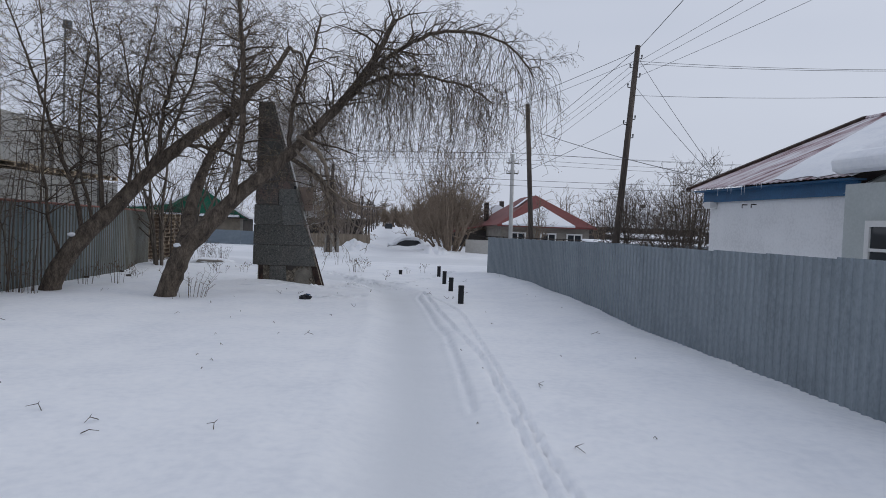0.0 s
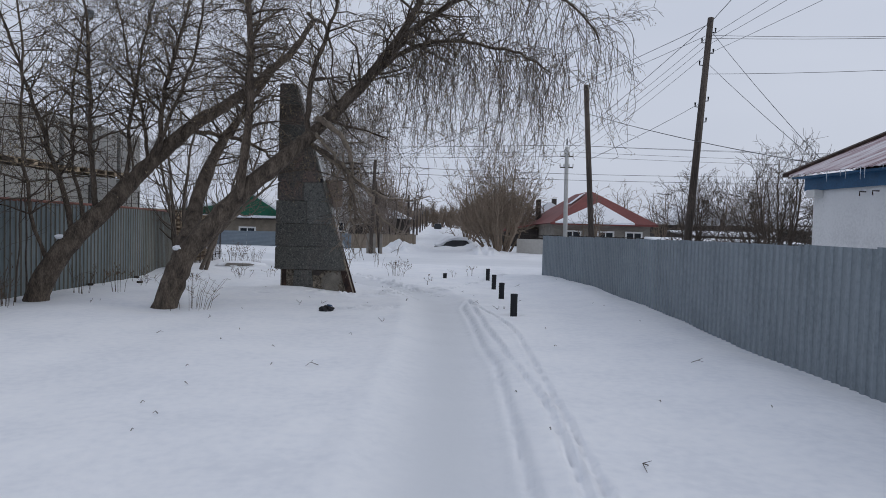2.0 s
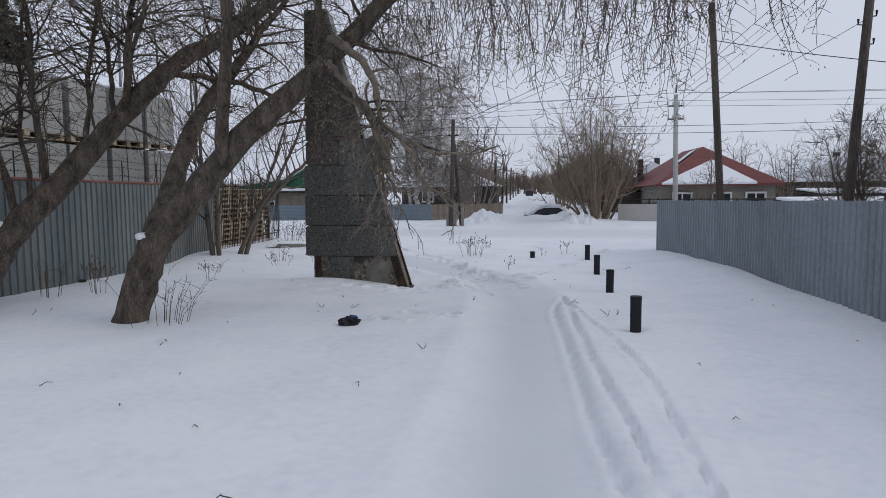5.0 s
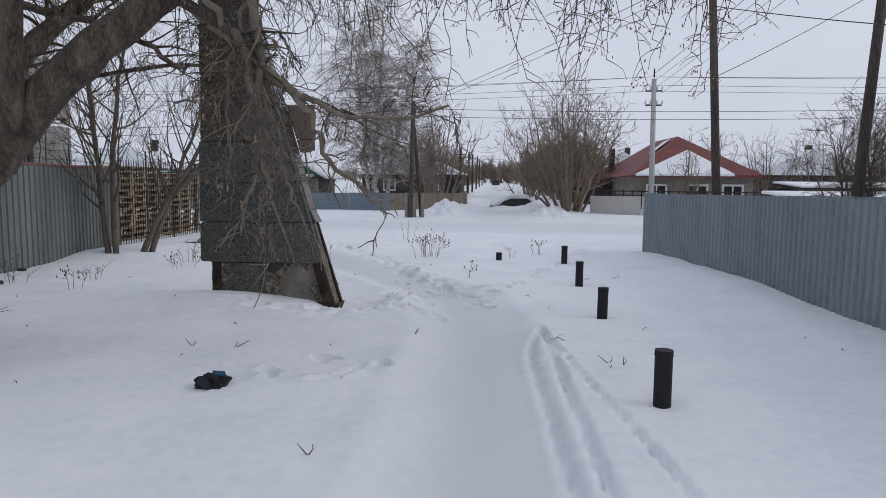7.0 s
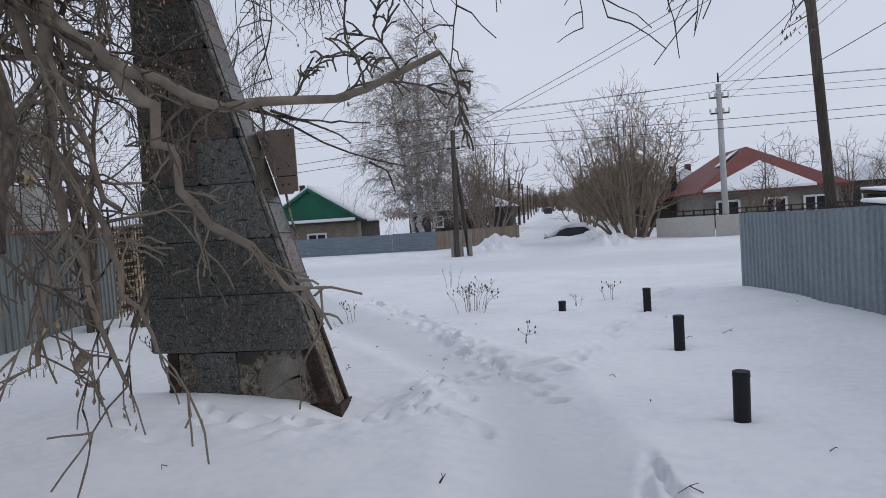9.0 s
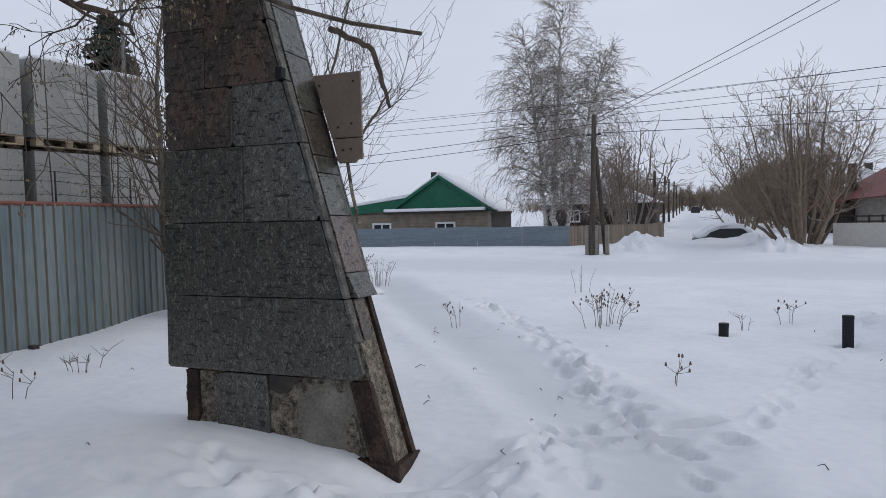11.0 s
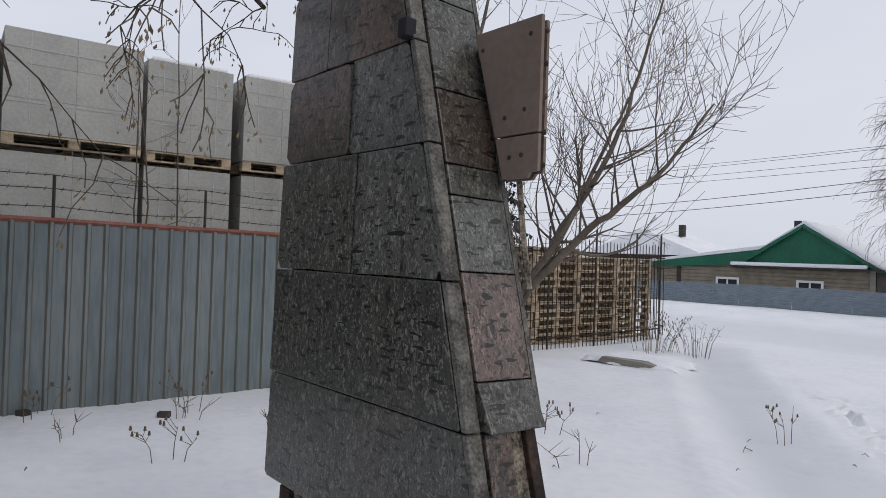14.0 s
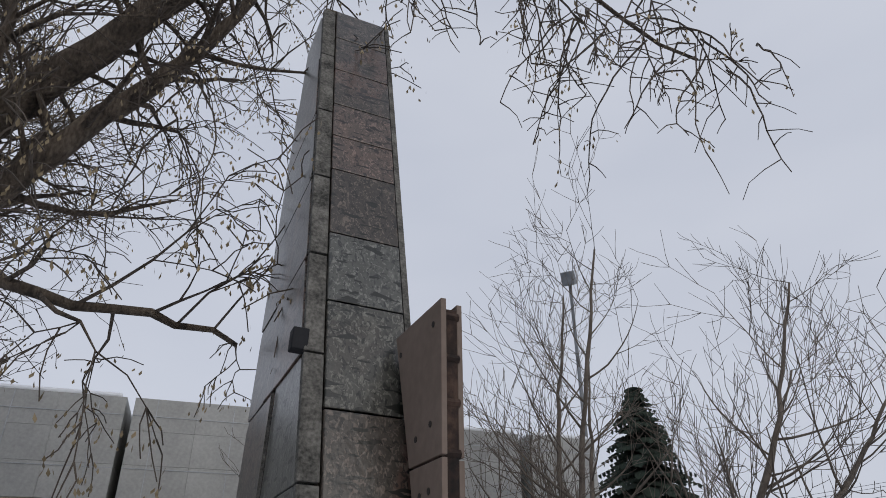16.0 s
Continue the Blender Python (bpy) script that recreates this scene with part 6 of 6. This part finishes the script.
# ---------- weeds, twigs and litter ----------
def weed(at, h, n, seed, label, spreadw=0.35, heads=False, mat=M_weed):
    rnd = random.Random(seed)
    b, hd = Buf(), Buf()
    for k in range(n):
        a, s = rnd.uniform(0, 6.28), rnd.uniform(0.1, 1) * spreadw
        x0, y0 = math.cos(a) * s * 0.6, math.sin(a) * s * 0.6
        hh = h * rnd.uniform(0.5, 1)
        p = [(x0, y0, -0.08), (x0 + math.cos(a) * s * 0.2, y0 + math.sin(a) * s * 0.2, hh * 0.5), (x0 + math.cos(a) * s * 0.6, y0 + math.sin(a) * s * 0.6, hh)]
        b.tube(p, [0.0045, 0.0035, 0.002], 3)
        for j in range(rnd.randint(2, 5)):
            t = rnd.uniform(0.35, 1)
            c = [p[1][i] + (p[2][i] - p[1][i]) * (t - 0.35) / 0.65 for i in range(3)]
            e = (c[0] + rnd.gauss(0, 0.06), c[1] + rnd.gauss(0, 0.06), c[2] + rnd.uniform(0.02, 0.09))
            b.tube([tuple(c), e], [0.003, 0.0015], 3)
            if heads:
                hd.tube([e, (e[0], e[1], e[2] + 0.03)], [0.011, 0.006], 4)
    ob = thing("dry_weed", (at[0], at[1], ground_z(*at)), 0, label, "weed")
    part("stalk", b, mat, ob, kind="stuff")
    if heads and hd.v:
        part("seed_head", hd, mat, ob, kind="stuff")


weed((-2.75, 21.55), 0.5, 16, 1, "cluster of dry brown weed stalks sticking out of the open snow", 0.5, True)
weed((-4.75, 12.7), 0.55, 16, 2, "dry branching weed beside the forked tree trunk", 0.5)
for i, (x, y, h, n) in enumerate(((-7.86, 16.95, 0.3, 4), (-7.6, 16.8, 0.2, 4), (-6.4, 16.4, 0.28, 3), (-6.9, 17.4, 0.2, 6), (-8.1, 15.7, 0.28, 4), (-7.3, 15.9, 0.15, 3), (-6.1, 18.6, 0.25, 4), (-6.6, 19.6, 0.32, 6), (-5.7, 19.3, 0.22, 3), (-4.9, 18.9, 0.22, 3),
                                  (-9.0, 25.2, 0.7, 30), (-8.4, 25.6, 0.6, 24), (-4.6, 21.3, 0.35, 3), (-3.9, 25.2, 0.5, 4), (-0.6, 22.5, 0.3, 3), (-1.1, 21.9, 0.25, 3), (-1.6, 18.9, 0.22, 2), (-7.2, 11.8, 0.6, 12), (-7.7, 12.2, 0.8, 10), (-7.9, 10.9, 0.7, 12), (-6.6, 9.2, 0.35, 4), (-7.4, 14.0, 0.6, 10), (-6.9, 14.4, 0.5, 8))):
    weed((x, y), h, n, 100 + i, "few dry weed stalks poking through the snow", 0.22 + 0.02 * n * 0.5, i % 2 == 0)


def saplings(at, h, n, seed, w, label):
    """Thin whips by the fence."""
    rnd = random.Random(seed)
    tb, tw = Buf(), Buf()
    stem_meshes = []
    for k in range(n):
        tb = Buf()
        stem_meshes.append(tb)
        x0, y0 = rnd.uniform(-w, w) * 0.5, rnd.uniform(-w, w)
        dx = rnd.gauss(0.1, 0.25)
        pl, rr = limb(tb, [(x0, y0, -0.2), (x0 + dx * 0.3, y0, h * 0.4), (x0 + dx, y0 + rnd.gauss(0, 0.1), h * rnd.uniform(0.75, 1.1))], 0.016, 0.005, 12, 5, 0.01, rnd)
        dress(tb, tw, pl, rr, rnd, 1, 0.35, 0.45, 1, 0.0, 3, None, (0, 0, 0.7), up=0.8, minr=0.0035)
    ob = thing("sapling_thicket", (at[0], at[1], ground_z(*at)), 0, label, "saplings")
    for tb in stem_meshes:
        part("stem", tb, M_twig, ob)
    part("crown", tw, M_twig, ob, kind="stuff")


for i, (x, y, h, n) in enumerate(((-7.8, 12.6, 3.6, 6), (-7.5, 10.4, 3.4, 6), (-8.0, 11.6, 2.4, 8), (-10.1, 17.0, 4.6, 3), (-10.1, 20.0, 4.6, 4))):
    saplings((x, y), h, n, 200 + i, 0.6, "thicket of thin bare saplings along the sheet fence")

for x, y, a, L in ((-3.31, 13.88, 2.6, 0.11), (-2.96, 13.94, 0.5, 0.12), (-1.51, 11.81, 2.9, 0.07), (0.14, 13.98, 2.7, 0.1), (0.24, 13.92, 1.5, 0.06), (-1.55, 14.66, 0.3, 0.04)):
    b = Buf().tube([(0, 0, -0.01), (math.cos(a) * L * 0.5, math.sin(a) * L * 0.5, 0.02), (math.cos(a) * L, math.sin(a) * L, 0.05)], [0.004, 0.0035, 0.002], 4)
    b.tube([(0, 0, 0), (0.02, 0.01, 0.03), (0.012, 0.02, 0.05)], [0.0035, 0.003, 0.0015], 4)
    thing("fallen_twig", (x, y, ground_z(x, y)), 0, "forked dead twig lying on the snow", "twig", "twigs on the snow", data=b.mesh("fallen_twig"), mat=M_twig)
rnd = random.Random(5)
for i in range(90):
    x, y = rnd.uniform(-6.5, 2.4), rnd.uniform(2.0, 22)
    if abs(x + 0.1 + 0.07 * y) < 0.6:
        x -= 1.4
    b = Buf()
    a, L = rnd.uniform(0, 6.28), 0.02 + 0.16 * rnd.random() ** 4
    p0 = (0, 0, 0.004)
    p1_ = (math.cos(a) * L * 0.5, math.sin(a) * L * 0.5, 0.02 + 0.1 * L)
    p2_ = (math.cos(a + 0.4) * L, math.sin(a + 0.4) * L, 0.012)
    b.tube([p0, p1_, p2_], [0.004, 0.0035, 0.002], 3)
    if L > 0.12:
        b.tube([p1_, (p1_[0] + 0.04, p1_[1] - 0.05, 0.07)], [0.003, 0.0015], 3)
    thing("fallen_twig", (x, y, ground_z(x, y)), 0, "small dead twig lying on the snow", "twig", "twigs on the snow", data=b.mesh("fallen_twig"), mat=M_twig)
for i, (x, y) in enumerate(((-8.55, 18.04), (-8.25, 15.68), (-7.75, 16.7))):
    thing("brick_end", (x, y, ground_z(x, y) + 0.02), 30 * i, "dark brick half sunk in the snow at the fence foot", "brick", data=Buf().box((0, 0, 0), (0.1, 0.07, 0.05)).mesh("brick_end"), mat=M_dark)
slabp = thing("snowy_board", (-8.05, 23.4, ground_z(-8.05, 23.4)), 8, "weathered board edge showing under a hump of snow", "board")
part("board", fix_normals(Buf().prism([(-0.42, -0.02), (-0.2, -0.06), (0.4, -0.05), (0.5, 0.03), (0.3, 0.05), (-0.35, 0.06)], -0.22, 0.15)), M_slab, slabp)
part("snow_hump", snow_sheet(-0.75, 0.75, -0.22, 0.75, lambda x, y: -0.03, 0.17, 8, 20, 14, 0.6), M_snow, slabp, smooth=True)
for k, (x, y, z, s) in enumerate(((-5.03, 12.87, 0.9, 0.1), (-7.15, 13.05, 1.02, 0.09))):
    bm = bmesh.new()
    bmesh.ops.create_icosphere(bm, subdivisions=2, radius=s)
    for v in bm.verts:
        v.co.z *= 0.5
        v.co *= 1 + 0.2 * noise.noise(v.co * 20)
    me = bpy.data.meshes.new("snow_clump")
    bm.to_mesh(me)
    bm.free()
    thing("snow_clump", (x, y, z), 0, "clump of snow caught on the leaning trunk", "snow", data=me, mat=M_snow)
